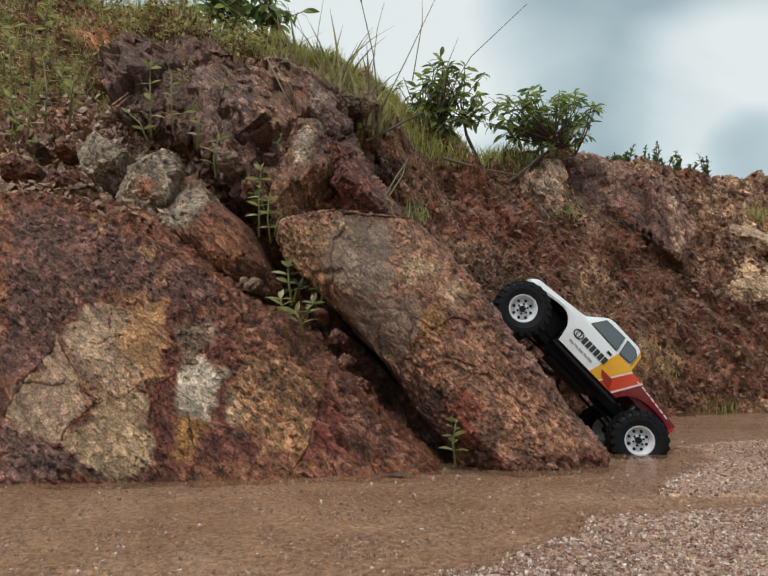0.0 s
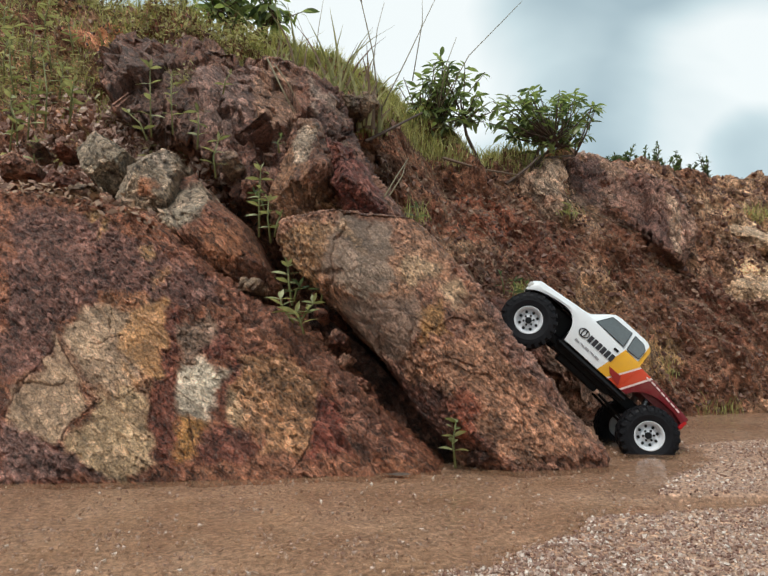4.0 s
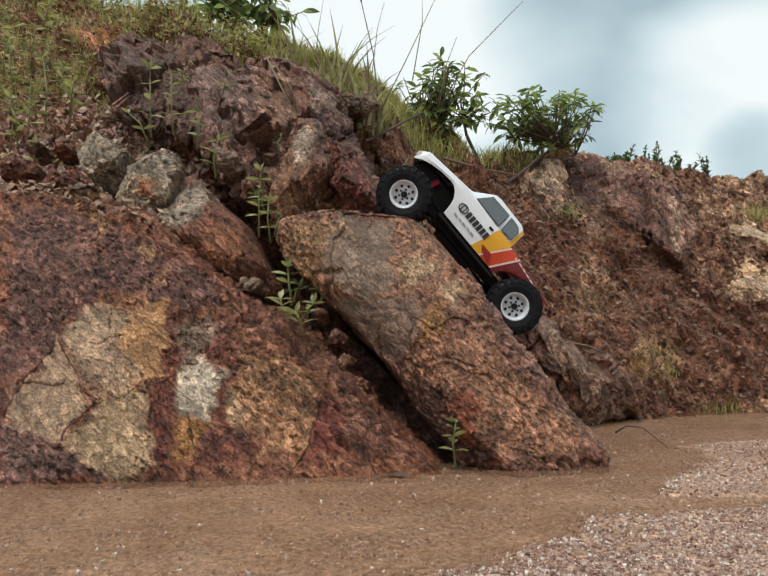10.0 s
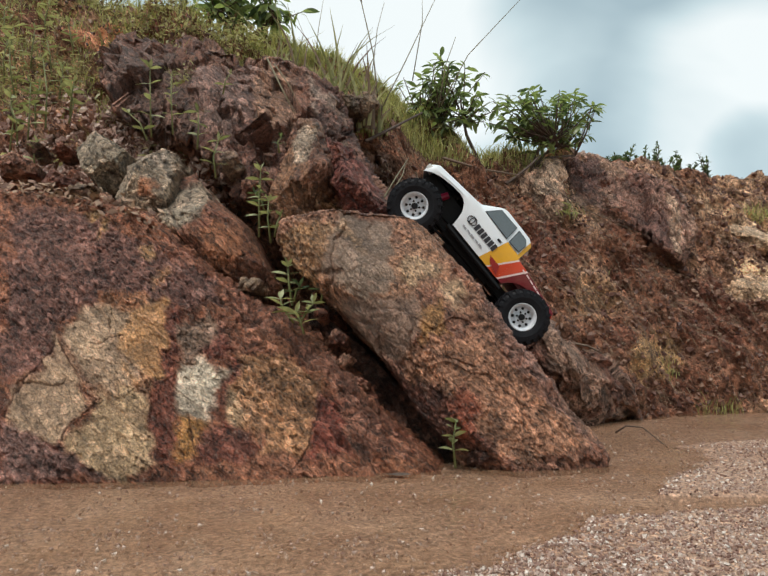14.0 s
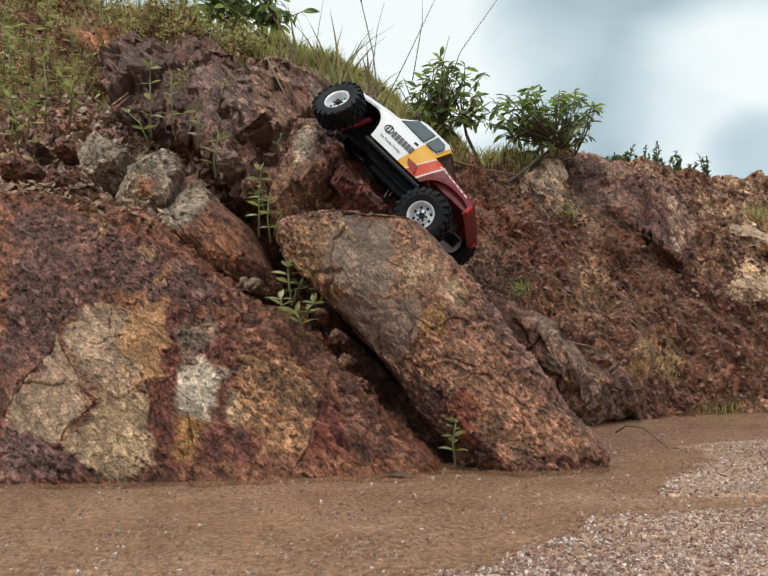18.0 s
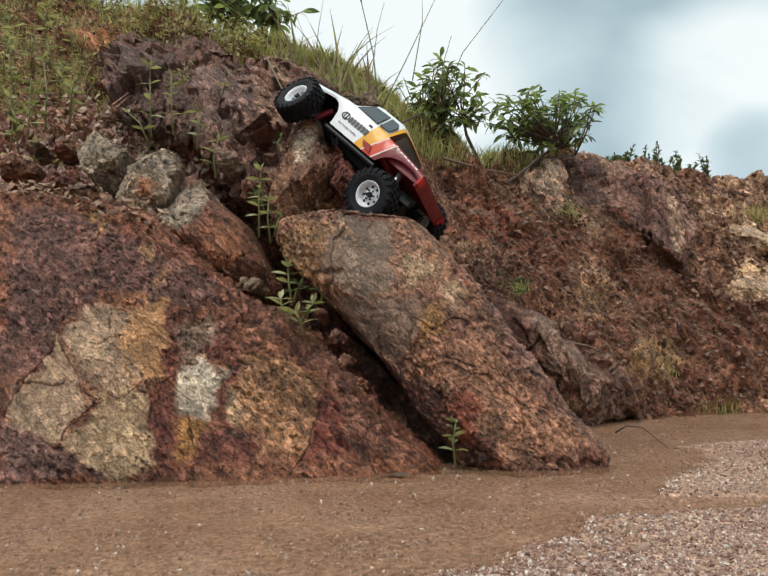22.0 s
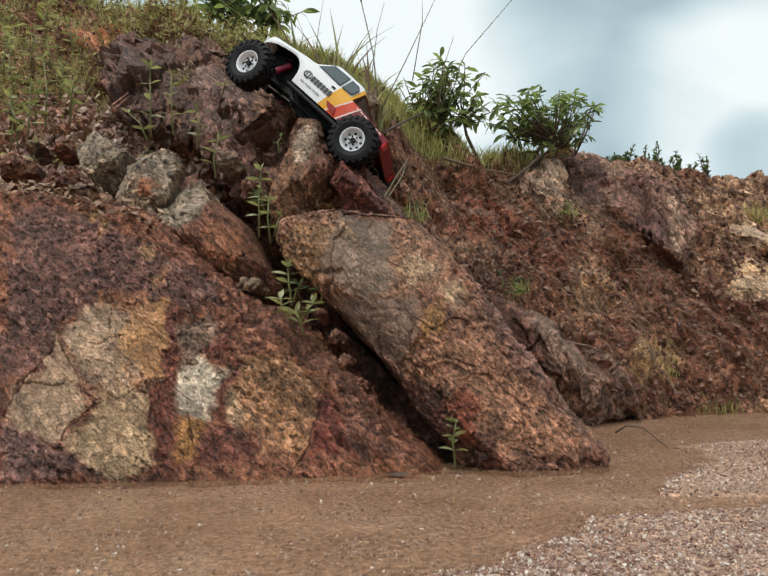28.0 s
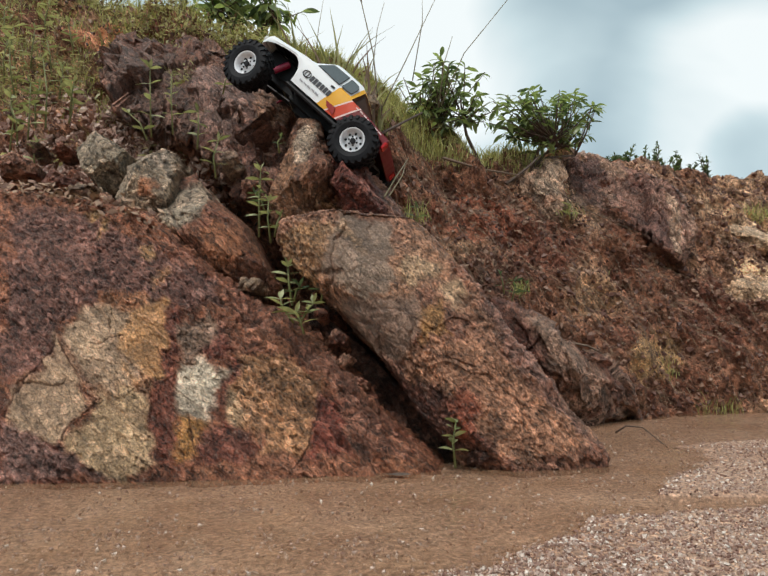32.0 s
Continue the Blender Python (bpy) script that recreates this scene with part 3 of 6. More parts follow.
boulder([(-0.179, 1.100, 0.411), (-0.080, 1.090, 0.434), (0.041, 1.090, 0.421), (0.086, 1.090, 0.387), (0.140, 1.080, 0.310), (0.189, 1.070, 0.239), (0.247, 1.060, 0.158), (0.310, 1.060, 0.079),
         (0.359, 1.050, 0.014), (0.346, 1.030, -0.039), (0.176, 1.000, -0.037), (0.129, 1.010, -0.028), (0.110, 1.040, 0.019), (0.009, 1.080, 0.146), (-0.112, 1.100, 0.281), (-0.183, 1.110, 0.354)],
        (0.070, 1.060, 0.206), (0.02, 0.32, 0.01), 0.035, ((0.255, 0.145, 0.10), (0.18, 0.09, 0.064), (0.30, 0.18, 0.12)),
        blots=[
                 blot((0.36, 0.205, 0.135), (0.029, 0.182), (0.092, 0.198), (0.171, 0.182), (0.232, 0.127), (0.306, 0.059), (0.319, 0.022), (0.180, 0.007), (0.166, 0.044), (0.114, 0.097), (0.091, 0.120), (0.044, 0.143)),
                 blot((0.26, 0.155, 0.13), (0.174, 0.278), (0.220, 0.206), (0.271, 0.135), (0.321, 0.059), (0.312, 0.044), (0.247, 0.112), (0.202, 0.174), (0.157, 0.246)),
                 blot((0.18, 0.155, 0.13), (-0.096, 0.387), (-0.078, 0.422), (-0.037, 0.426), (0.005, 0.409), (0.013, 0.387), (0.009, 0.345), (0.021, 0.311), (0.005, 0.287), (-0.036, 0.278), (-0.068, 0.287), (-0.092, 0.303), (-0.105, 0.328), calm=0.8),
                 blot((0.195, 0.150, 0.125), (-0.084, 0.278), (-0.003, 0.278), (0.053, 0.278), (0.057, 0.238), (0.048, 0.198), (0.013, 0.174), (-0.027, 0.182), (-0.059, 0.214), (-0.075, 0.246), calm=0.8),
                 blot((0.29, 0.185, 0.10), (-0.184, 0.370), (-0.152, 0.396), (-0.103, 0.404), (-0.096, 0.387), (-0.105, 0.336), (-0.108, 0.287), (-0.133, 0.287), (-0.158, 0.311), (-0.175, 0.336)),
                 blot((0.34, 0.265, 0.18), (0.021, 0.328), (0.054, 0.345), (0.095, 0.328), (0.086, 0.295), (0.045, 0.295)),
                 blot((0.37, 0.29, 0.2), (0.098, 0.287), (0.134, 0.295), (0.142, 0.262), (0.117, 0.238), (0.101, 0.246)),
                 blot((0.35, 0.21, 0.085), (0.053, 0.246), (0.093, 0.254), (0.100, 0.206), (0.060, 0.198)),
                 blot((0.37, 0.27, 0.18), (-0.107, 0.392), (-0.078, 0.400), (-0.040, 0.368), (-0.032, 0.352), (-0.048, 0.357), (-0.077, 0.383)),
                 # the undercut's shade, painted as a dark blot
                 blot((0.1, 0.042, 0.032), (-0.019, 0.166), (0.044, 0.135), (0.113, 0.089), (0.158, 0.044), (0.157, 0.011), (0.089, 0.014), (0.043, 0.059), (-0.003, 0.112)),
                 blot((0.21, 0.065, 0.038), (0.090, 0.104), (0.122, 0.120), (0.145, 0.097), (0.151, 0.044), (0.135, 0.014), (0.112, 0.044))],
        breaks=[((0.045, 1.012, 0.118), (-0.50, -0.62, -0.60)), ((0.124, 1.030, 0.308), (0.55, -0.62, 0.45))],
        grain=(0.62, 0.0, -0.78), draw=0.35, n=800, rings=280, blocks=4.6, cut=0.002, rough=0.005, facet=0.010, stains=0.4, grit=0.0030, chip=0.0026, flakes=130.0, streaks=((0.09, 0.36), (0.20, 0.27), (0.40, 0.0), (0.30, -0.04), (0.16, 0.20)), seed=2.0, mottle=0.5,
        label="leaning orange-brown rock slab with a grey weathered face")

# Added filler rock: its dark tones stand in for the crevice's shade.
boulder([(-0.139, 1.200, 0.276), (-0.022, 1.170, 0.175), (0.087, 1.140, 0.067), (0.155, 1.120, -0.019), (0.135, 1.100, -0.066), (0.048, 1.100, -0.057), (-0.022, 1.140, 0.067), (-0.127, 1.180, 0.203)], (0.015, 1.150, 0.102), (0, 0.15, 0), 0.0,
        ((0.085, 0.042, 0.031), (0.05, 0.024, 0.018), (0.13, 0.065, 0.048)), seed=12.0, blocks=8, label="dark rock added in the crevice to stand in for its shade")
boulder([(-0.443, 1.240, 0.544), (-0.400, 1.250, 0.559), (-0.349, 1.240, 0.499), (-0.277, 1.230, 0.437), (-0.207, 1.200, 0.313), (-0.207, 1.180, 0.256), (-0.285, 1.180, 0.292), (-0.357, 1.200, 0.350), (-0.439, 1.220, 0.411)],
        (-0.330, 1.200, 0.397), (0, 0.2, 0), 0.05, (MAROON, RUST, (0.15, 0.075, 0.045)), patches=[((-0.390, 1.200, 0.488), 0.050, 0.075, 0.3, (0.30, 0.285, 0.235)), ((-0.293, 1.200, 0.388), 0.03, 0.05, 0.5, (0.26, 0.12, 0.065)), ((-0.235, 1.180, 0.292), 0.03, 0.03, 0.0, (0.28, 0.22, 0.16))],
        planes=7, seed=3.0, n=320, rings=110, rough=0.003, facet=0.012, soft=0.3, grain=(0.62, 0.0, -0.78), label="dark red-brown rock with a pale top wedged behind the boulder")
boulder([(-0.543, 1.240, 0.494), (-0.502, 1.260, 0.601), (-0.441, 1.270, 0.606), (-0.425, 1.260, 0.558), (-0.437, 1.220, 0.430), (-0.498, 1.220, 0.449)], (-0.477, 1.230, 0.511), (0, 0.2, 0), 0.045, ((0.33, 0.30, 0.245), (0.25, 0.21, 0.165), (0.34, 0.28, 0.21)),
        patches=[((-0.454, 1.240, 0.574), 0.03, 0.03, 0, (0.22, 0.20, 0.17)), ((-0.462, 1.220, 0.500), 0.026, 0.022, 0.4, (0.32, 0.14, 0.07))], planes=5, soft=0.5, seed=4.0, n=260, rings=80, rough=0.002, facet=0.010, label="pale cream and ochre angular rock")
boulder([(-0.652, 1.280, 0.608), (-0.613, 1.300, 0.651), (-0.536, 1.290, 0.603), (-0.538, 1.260, 0.521), (-0.573, 1.250, 0.508)], (-0.580, 1.260, 0.570), (0, 0.18, 0), 0.045, ((0.29, 0.265, 0.21), (0.20, 0.17, 0.13), (0.31, 0.255, 0.18)), planes=8, seed=5.0, n=220, rings=70, rough=0.002, facet=0.010,
        label="grey-brown angular rock half buried in soil")
BROWNS = ((0.16, 0.085, 0.062), (0.085, 0.038, 0.029), (0.23, 0.14, 0.095))
boulder([(-0.747, 1.605, 0.958), (-0.696, 1.662, 1.054), (-0.513, 1.655, 1.042), (-0.372, 1.628, 0.997), (-0.279, 1.619, 0.982), (-0.201, 1.574, 0.906), (-0.122, 1.539, 0.849), (-0.081, 1.470, 0.733), (-0.054, 1.398, 0.614),
         (-0.009, 1.316, 0.477), (-0.187, 1.305, 0.459), (-0.234, 1.335, 0.508), (-0.320, 1.342, 0.520), (-0.430, 1.415, 0.642), (-0.515, 1.433, 0.672), (-0.620, 1.475, 0.741), (-0.693, 1.514, 0.806)],
        (-0.352, 1.460, 0.717), (0, 0.3, 0.03), 0.03, BROWNS,
        blots=[
                 blot((0.105, 0.064, 0.052), (-0.746, 0.997), (-0.603, 1.027), (-0.512, 0.978), (-0.445, 0.717), (-0.519, 0.687), (-0.661, 0.781)),
                 blot((0.19, 0.128, 0.115), (-0.499, 0.978), (-0.338, 0.939), (-0.287, 0.749), (-0.352, 0.717), (-0.356, 0.546), (-0.433, 0.657)),
                 blot((0.26, 0.165, 0.12), (-0.341, 0.958), (-0.230, 0.884), (-0.194, 0.765), (-0.260, 0.717), (-0.247, 0.614), (-0.280, 0.614), (-0.299, 0.749)),
                 blot((0.21, 0.175, 0.155), (-0.192, 0.884), (-0.115, 0.831), (-0.080, 0.717), (-0.083, 0.657), (-0.142, 0.687), (-0.172, 0.781)),
                 blot((0.14, 0.048, 0.04), (-0.153, 0.687), (-0.072, 0.642), (-0.015, 0.495), (-0.097, 0.483), (-0.146, 0.586)),
                 blot((0.28, 0.165, 0.085), (-0.219, 0.465), (-0.194, 0.527), (-0.099, 0.520), (-0.076, 0.471))],
        grain=(0.5, 0.0, -0.87), draw=0.45, n=800, rings=220, blocks=7.5, rough=0.004, facet=0.075, cut=0.005, stains=0.3, chip=0.0022, grit=0.0020, flakes=90.0, seed=6.0, mottle=0.5,
        label="purple-brown fractured rock face with flat broken planes")
boulder([(-0.220, 1.580, 0.869), (-0.155, 1.560, 0.845), (-0.096, 1.520, 0.771), (-0.074, 1.460, 0.657), (-0.105, 1.420, 0.621), (-0.167, 1.460, 0.715)], (-0.147, 1.490, 0.747), (0, 0.25, 0.03), 0.03, ((0.17, 0.11, 0.095), (0.09, 0.05, 0.042), (0.22, 0.15, 0.12)),
        seed=23.0, n=220, rings=70, rough=0.004, facet=0.03, planes=5, label="grey-brown angular rock at the crest")
boulder([(-0.222, 1.360, 0.677), (-0.193, 1.360, 0.704), (-0.152, 1.350, 0.694), (-0.130, 1.330, 0.625), (-0.077, 1.240, 0.474), (-0.090, 1.220, 0.445), (-0.175, 1.220, 0.435), (-0.245, 1.260, 0.469), (-0.241, 1.320, 0.573)],
        (-0.165, 1.280, 0.556), (0.02, 0.24, 0), 0.03, ((0.19, 0.105, 0.07), (0.105, 0.042, 0.034), (0.24, 0.14, 0.085)), patches=[((-0.182, 1.280, 0.629), 0.032, 0.05, -0.3, (0.31, 0.265, 0.215)), ((-0.172, 1.260, 0.489), 0.07, 0.05, 0, (0.22, 0.12, 0.065))],
        planes=7, seed=7.0, blocks=9, rough=0.003, facet=0.02, grain=(0.25, 0.0, -0.97), n=320, rings=110, soft=0.35,
        label="tan rock pillar split by vertical cracks")
boulder([(-0.158, 1.380, 0.685), (-0.102, 1.370, 0.650), (-0.052, 1.340, 0.574), (0.006, 1.280, 0.475), (-0.081, 1.230, 0.452), (-0.119, 1.270, 0.553)], (-0.079, 1.270, 0.532), (0.02, 0.24, 0), 0.03,
        ((0.11, 0.03, 0.026), (0.18, 0.065, 0.042)), planes=5, seed=8.0, rough=0.005, label="dark red rock slab beside the tan pillar")
boulder([(-0.109, 1.620, 0.864), (-0.025, 1.640, 0.886), (-0.015, 1.620, 0.841), (-0.062, 1.580, 0.788), (-0.101, 1.600, 0.816)], (-0.062, 1.590, 0.829), (0, 0.15, 0.02), 0.03,
        ((0.12, 0.09, 0.06), (0.2, 0.15, 0.1)), planes=5, seed=9.0, n=140, rings=46, rough=0.005, label="small brown rock overhanging the grassy crest")
boulder([(0.239, 1.400, 0.326), (0.352, 1.500, 0.279), (0.448, 1.600, 0.225), (0.592, 1.720, 0.196), (0.712, 1.820, 0.101), (0.736, 1.840, -0.005), (0.532, 1.740, -0.008), (0.386, 1.560, 0.117), (0.282, 1.440, 0.219)], (0.469, 1.600, 0.128), (0.05, 0.3, 0), 0.04,
        ((0.19, 0.10, 0.07), (0.11, 0.045, 0.033), (0.235, 0.165, 0.13)), seed=10.0, n=360, rings=110, blocks=6, facet=0.045, rough=0.002, cut=0.004, planes=6, chip=0.0018, grit=0.0014, grain=(0.55, 0.0, -0.83), label="brown fractured bedrock at the water's edge")


def small_rock(middle, wide, high, tones, seed, label):
    """A broken stone with a few random corners."""
    r = random.Random(seed)
    k, c = r.randint(5, 7), Vector(middle)
    corners = [c + Vector((wide * r.uniform(0.7, 1.1) * math.cos(a), 0.01 * r.uniform(-1, 1), high * r.uniform(0.7, 1.1) * math.sin(a))) for a in (math.tau * (i + r.uniform(0, 0.6)) / k for i in range(k))]
    boulder(corners, c, (0, 0.07, -0.01), min(wide, high) * 0.7, tones, seed=seed * 0.37, n=110, rings=36, rough=0.003, blocks=13, cut=0.003, facet=0.012, grit=0.0016, chip=0.0025, planes=6, flakes=90, label=label, name="broken_rock")


REDDISH, GREYISH = ((0.22, 0.10, 0.07), (0.12, 0.05, 0.04), (0.30, 0.18, 0.13)), ((0.20, 0.15, 0.11), (0.12, 0.08, 0.06), (0.28, 0.23, 0.17))
for i, (middle, wide, high, tones) in enumerate((
        ((-0.739, 1.240, 0.559), 0.055, 0.030, REDDISH), ((-0.646, 1.210, 0.523), 0.040, 0.022, REDDISH), ((-0.704, 1.190, 0.495), 0.050, 0.016, REDDISH), ((-0.578, 1.190, 0.495), 0.034, 0.018, GREYISH), ((-0.540, 1.190, 0.476), 0.022, 0.016, REDDISH),
        ((-0.250, 1.160, 0.303), 0.036, 0.024, GREYISH), ((-0.039, 1.060, 0.132), 0.018, 0.016, REDDISH), ((-0.078, 1.080, 0.207), 0.020, 0.016, REDDISH), ((-0.064, 1.070, 0.170), 0.016, 0.013, REDDISH), ((-0.329, 1.330, 0.592), 0.026, 0.028, GREYISH),
        ((-0.281, 1.280, 0.533), 0.024, 0.022, REDDISH), ((-0.667, 1.270, 0.604), 0.024, 0.016, REDDISH), ((-0.727, 1.270, 0.606), 0.026, 0.018, GREYISH), ((-0.108, 1.090, 0.249), 0.014, 0.011, REDDISH), ((0.152, 1.010, 0.020), 0.030, 0.018, ((0.06, 0.03, 0.025), (0.10, 0.05, 0.04))))):
    small_rock(middle, wide, high, tones, 60 + i, ("grey-brown" if tones is GREYISH else "red-brown" if tones is REDDISH else "dark wet") + " broken rock lying among the boulders")


# ---- the cut bank ----
BX = [-9.0, -4.0, -0.5, 0.0, 0.3, 0.58, 0.80, 1.0, 1.3, 2.0, 6.5, 12.0]
BY = [0.2, 1.35, 1.30, 1.42, 1.62, 1.85, 1.97, 2.10, 2.20, 2.60, 4.2, 5.0]
CX = [-9.0, -4.0, -2.6, -1.41, -0.78, -0.47, -0.28, -0.16, -0.04, 0.08, 0.32, 0.57, 0.85, 1.22, 1.67, 2.22, 3.36, 6.57, 12.0]
CY = [1.6, 2.5, 2.4, 2.3, 2.0, 1.9, 1.9, 1.95, 2.05, 2.15, 2.3, 2.45, 2.6, 2.85, 3.2, 3.6, 4.2, 5.5, 6.4]
CZ = [2.2, 1.9, 1.75, 1.62, 1.27, 1.15, 1.10, 1.05, 1.05, 0.99, 0.93, 0.945, 0.99, 1.01, 1.045, 1.19, 1.37, 1.8, 2.1]


def bank_points(x, v):
    """v runs from the foot (0) over the crest (1) onto the land behind (2)."""
    x, v = np.asarray(x, float), np.asarray(v, float)
    b, cy, cz = np.interp(x, BX, BY), np.interp(x, CX, CY), np.interp(x, CX, CZ)
    lo, s = np.minimum(v, 1.0), np.maximum(v - 1, 0.0)
    y = np.where(v <= 1, b + (cy - b) * lo ** 1.25, cy + 14 * s ** 1.6)
    z = np.where(v <= 1, -0.05 + (cz + 0.05) * lo ** 0.88, cz + 0.25 * s - 0.08 * s * s)
    P = np.stack([x, y, z], 1)
    amp = np.where(v < 1, 1.0, np.maximum(0.25, 1 - 3 * s))
    G = np.stack([x * 2.2 + z * 1.3, y * 1.5, z * 0.9], 1)
    h = 0.075 * layers(P * 3.0, 4, 0.5, 300) + 0.030 * layers(P * 11, 4, 0.55, 310) + 0.085 * (ridges(G * 1.6, 3, 320) - 0.7) + 0.008 * ridges(P * 34, 3, 330) + 0.0035 * ridges(P * 95, 2, 340)
    ck, tilt, level = blocks_at(P * 6.5 + layers(P * 9, 2, 0.5, 350)[:, None] * 0.25, 360)
    h = h + 0.045 * tilt + 0.012 * level - 0.010 * (1 - ramp01(ck / 0.07))
    return P + np.outer(h * amp, (0, -0.75, 0.5))


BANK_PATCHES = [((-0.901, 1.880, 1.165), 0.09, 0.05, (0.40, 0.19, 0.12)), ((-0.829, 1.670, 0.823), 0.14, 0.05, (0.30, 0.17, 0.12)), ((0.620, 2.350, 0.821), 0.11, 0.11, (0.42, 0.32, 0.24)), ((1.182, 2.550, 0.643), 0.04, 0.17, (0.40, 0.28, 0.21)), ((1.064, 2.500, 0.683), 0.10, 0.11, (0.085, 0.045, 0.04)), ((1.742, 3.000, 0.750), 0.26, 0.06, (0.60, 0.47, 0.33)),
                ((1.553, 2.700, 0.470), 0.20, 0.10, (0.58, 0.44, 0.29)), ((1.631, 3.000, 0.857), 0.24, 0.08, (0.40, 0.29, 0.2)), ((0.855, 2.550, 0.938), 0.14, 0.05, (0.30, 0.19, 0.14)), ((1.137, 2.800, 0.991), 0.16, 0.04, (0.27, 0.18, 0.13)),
                # the two near-black patches put the gully's shadow band into the soil colour
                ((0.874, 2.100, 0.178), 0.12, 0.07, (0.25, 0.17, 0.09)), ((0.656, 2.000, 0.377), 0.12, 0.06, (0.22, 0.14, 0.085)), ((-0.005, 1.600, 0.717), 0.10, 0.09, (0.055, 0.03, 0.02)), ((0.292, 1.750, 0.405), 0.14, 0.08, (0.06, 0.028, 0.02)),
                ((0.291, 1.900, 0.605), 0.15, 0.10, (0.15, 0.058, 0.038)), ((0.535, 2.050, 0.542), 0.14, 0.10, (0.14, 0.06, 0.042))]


def bank():
    xs = np.concatenate([np.linspace(-9, -4, 20)[:-1], np.linspace(-4, -1.1, 50)[:-1], np.linspace(-1.1, 2.3, 640)[:-1], np.linspace(2.3, 12.0, 90)])
    vs = np.concatenate([np.linspace(0, 1.0, 300), 1 + np.linspace(0.006, 1, 50) ** 1.5])
    X, V = np.meshgrid(xs, vs)
    P = bank_points(X.ravel(), V.ravel())
    m = ramp01(0.5 + 1.1 * layers(P * 3.5, 4, 0.55, 400))[:, None]
    tint = np.array((0.085, 0.036, 0.025)) * (1 - m) + np.array((0.165, 0.085, 0.056)) * m
    k = 0.75 * ramp01(0.15 + 1.5 * layers(P * 2.1, 4, 0.55, 410) + 0.45 * ramp01((P[:, 0] - 0.9) / 0.9))[:, None]
    tint = tint * (1 - k) + np.array((0.31, 0.21, 0.14)) * k
    jx, jz = layers(P * 8, 4, 0.6, 420) * 0.05, layers(P * 8, 4, 0.6, 430) * 0.05
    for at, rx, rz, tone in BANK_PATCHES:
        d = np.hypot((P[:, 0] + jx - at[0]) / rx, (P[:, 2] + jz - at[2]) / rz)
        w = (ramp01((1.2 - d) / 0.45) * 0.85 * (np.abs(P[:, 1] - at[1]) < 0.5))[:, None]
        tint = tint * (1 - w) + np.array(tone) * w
    n = len(xs)
    a = (np.arange(len(vs) - 1)[:, None] * n + np.arange(n - 1)[None]).ravel()
    faces = np.stack([a, a + 1, a + n + 1, a + n], 1)
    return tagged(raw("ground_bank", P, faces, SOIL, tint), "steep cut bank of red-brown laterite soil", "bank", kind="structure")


bank()
boulder([(0.676, 2.478, 0.947), (0.878, 2.494, 0.978), (1.059, 2.463, 0.916), (1.170, 2.420, 0.831), (1.163, 2.329, 0.648), (1.084, 2.264, 0.519), (1.006, 2.288, 0.567), (0.916, 2.324, 0.638), (0.802, 2.355, 0.700), (0.656, 2.361, 0.711)],
        (0.920, 2.351, 0.732), (0.06, 0.4, 0.02), 0.02, ((0.25, 0.155, 0.13), (0.16, 0.088, 0.074), (0.33, 0.23, 0.18)),
        blots=[
                 blot((0.38, 0.29, 0.23), (1.079, 0.831), (1.121, 0.831), (1.078, 0.557), (1.044, 0.538)),
                 blot((0.11, 0.065, 0.06), (0.901, 0.732), (1.056, 0.721), (1.047, 0.587), (0.927, 0.607)),
                 blot((0.15, 0.09, 0.085), (0.713, 0.935), (0.854, 0.959), (0.864, 0.820), (0.727, 0.797))],
        grain=(0.15, 0.0, -0.99), draw=0.5, n=420, rings=120, blocks=4.5, rough=0.005, facet=0.06, cut=0.008, chip=0.005, grit=0.005, flakes=55.0, seed=24.0, mottle=0.5,
        label="purplish fractured rock face standing out of the bank")
boulder([(0.498, 2.290, 0.860), (0.595, 2.314, 0.908), (0.666, 2.307, 0.893), (0.649, 2.207, 0.693), (0.604, 2.177, 0.634), (0.528, 2.207, 0.693), (0.488, 2.237, 0.754)],
        (0.571, 2.228, 0.775), (0.06, 0.4, 0.02), 0.02, ((0.33, 0.25, 0.19), (0.21, 0.135, 0.10), (0.38, 0.30, 0.24)),
        blots=[
                 blot((0.4, 0.33, 0.27), (0.522, 0.838), (0.627, 0.882), (0.624, 0.754), (0.534, 0.733))],
        grain=(0.15, 0.0, -0.99), draw=0.5, n=420, rings=120, blocks=4.5, rough=0.005, facet=0.06, cut=0.008, chip=0.005, grit=0.005, flakes=55.0, seed=25.0, mottle=0.5,
        label="pale tan weathered rock below the bush")
boulder([(1.284, 2.480, 0.455), (1.396, 2.520, 0.519), (1.575, 2.560, 0.504), (1.718, 2.600, 0.479), (1.617, 2.460, 0.348), (1.429, 2.400, 0.335), (1.284, 2.400, 0.366)], (1.428, 2.420, 0.420), (0.05, 0.25, 0.0), 0.05, ((0.56, 0.44, 0.31), (0.42, 0.30, 0.20), (0.62, 0.51, 0.38)),
        seed=26.0, n=240, rings=70, rough=0.006, facet=0.03, planes=4, chip=0.004, grit=0.003, flakes=60, blocks=5, label="pale yellow sandy ledge in the cut bank")
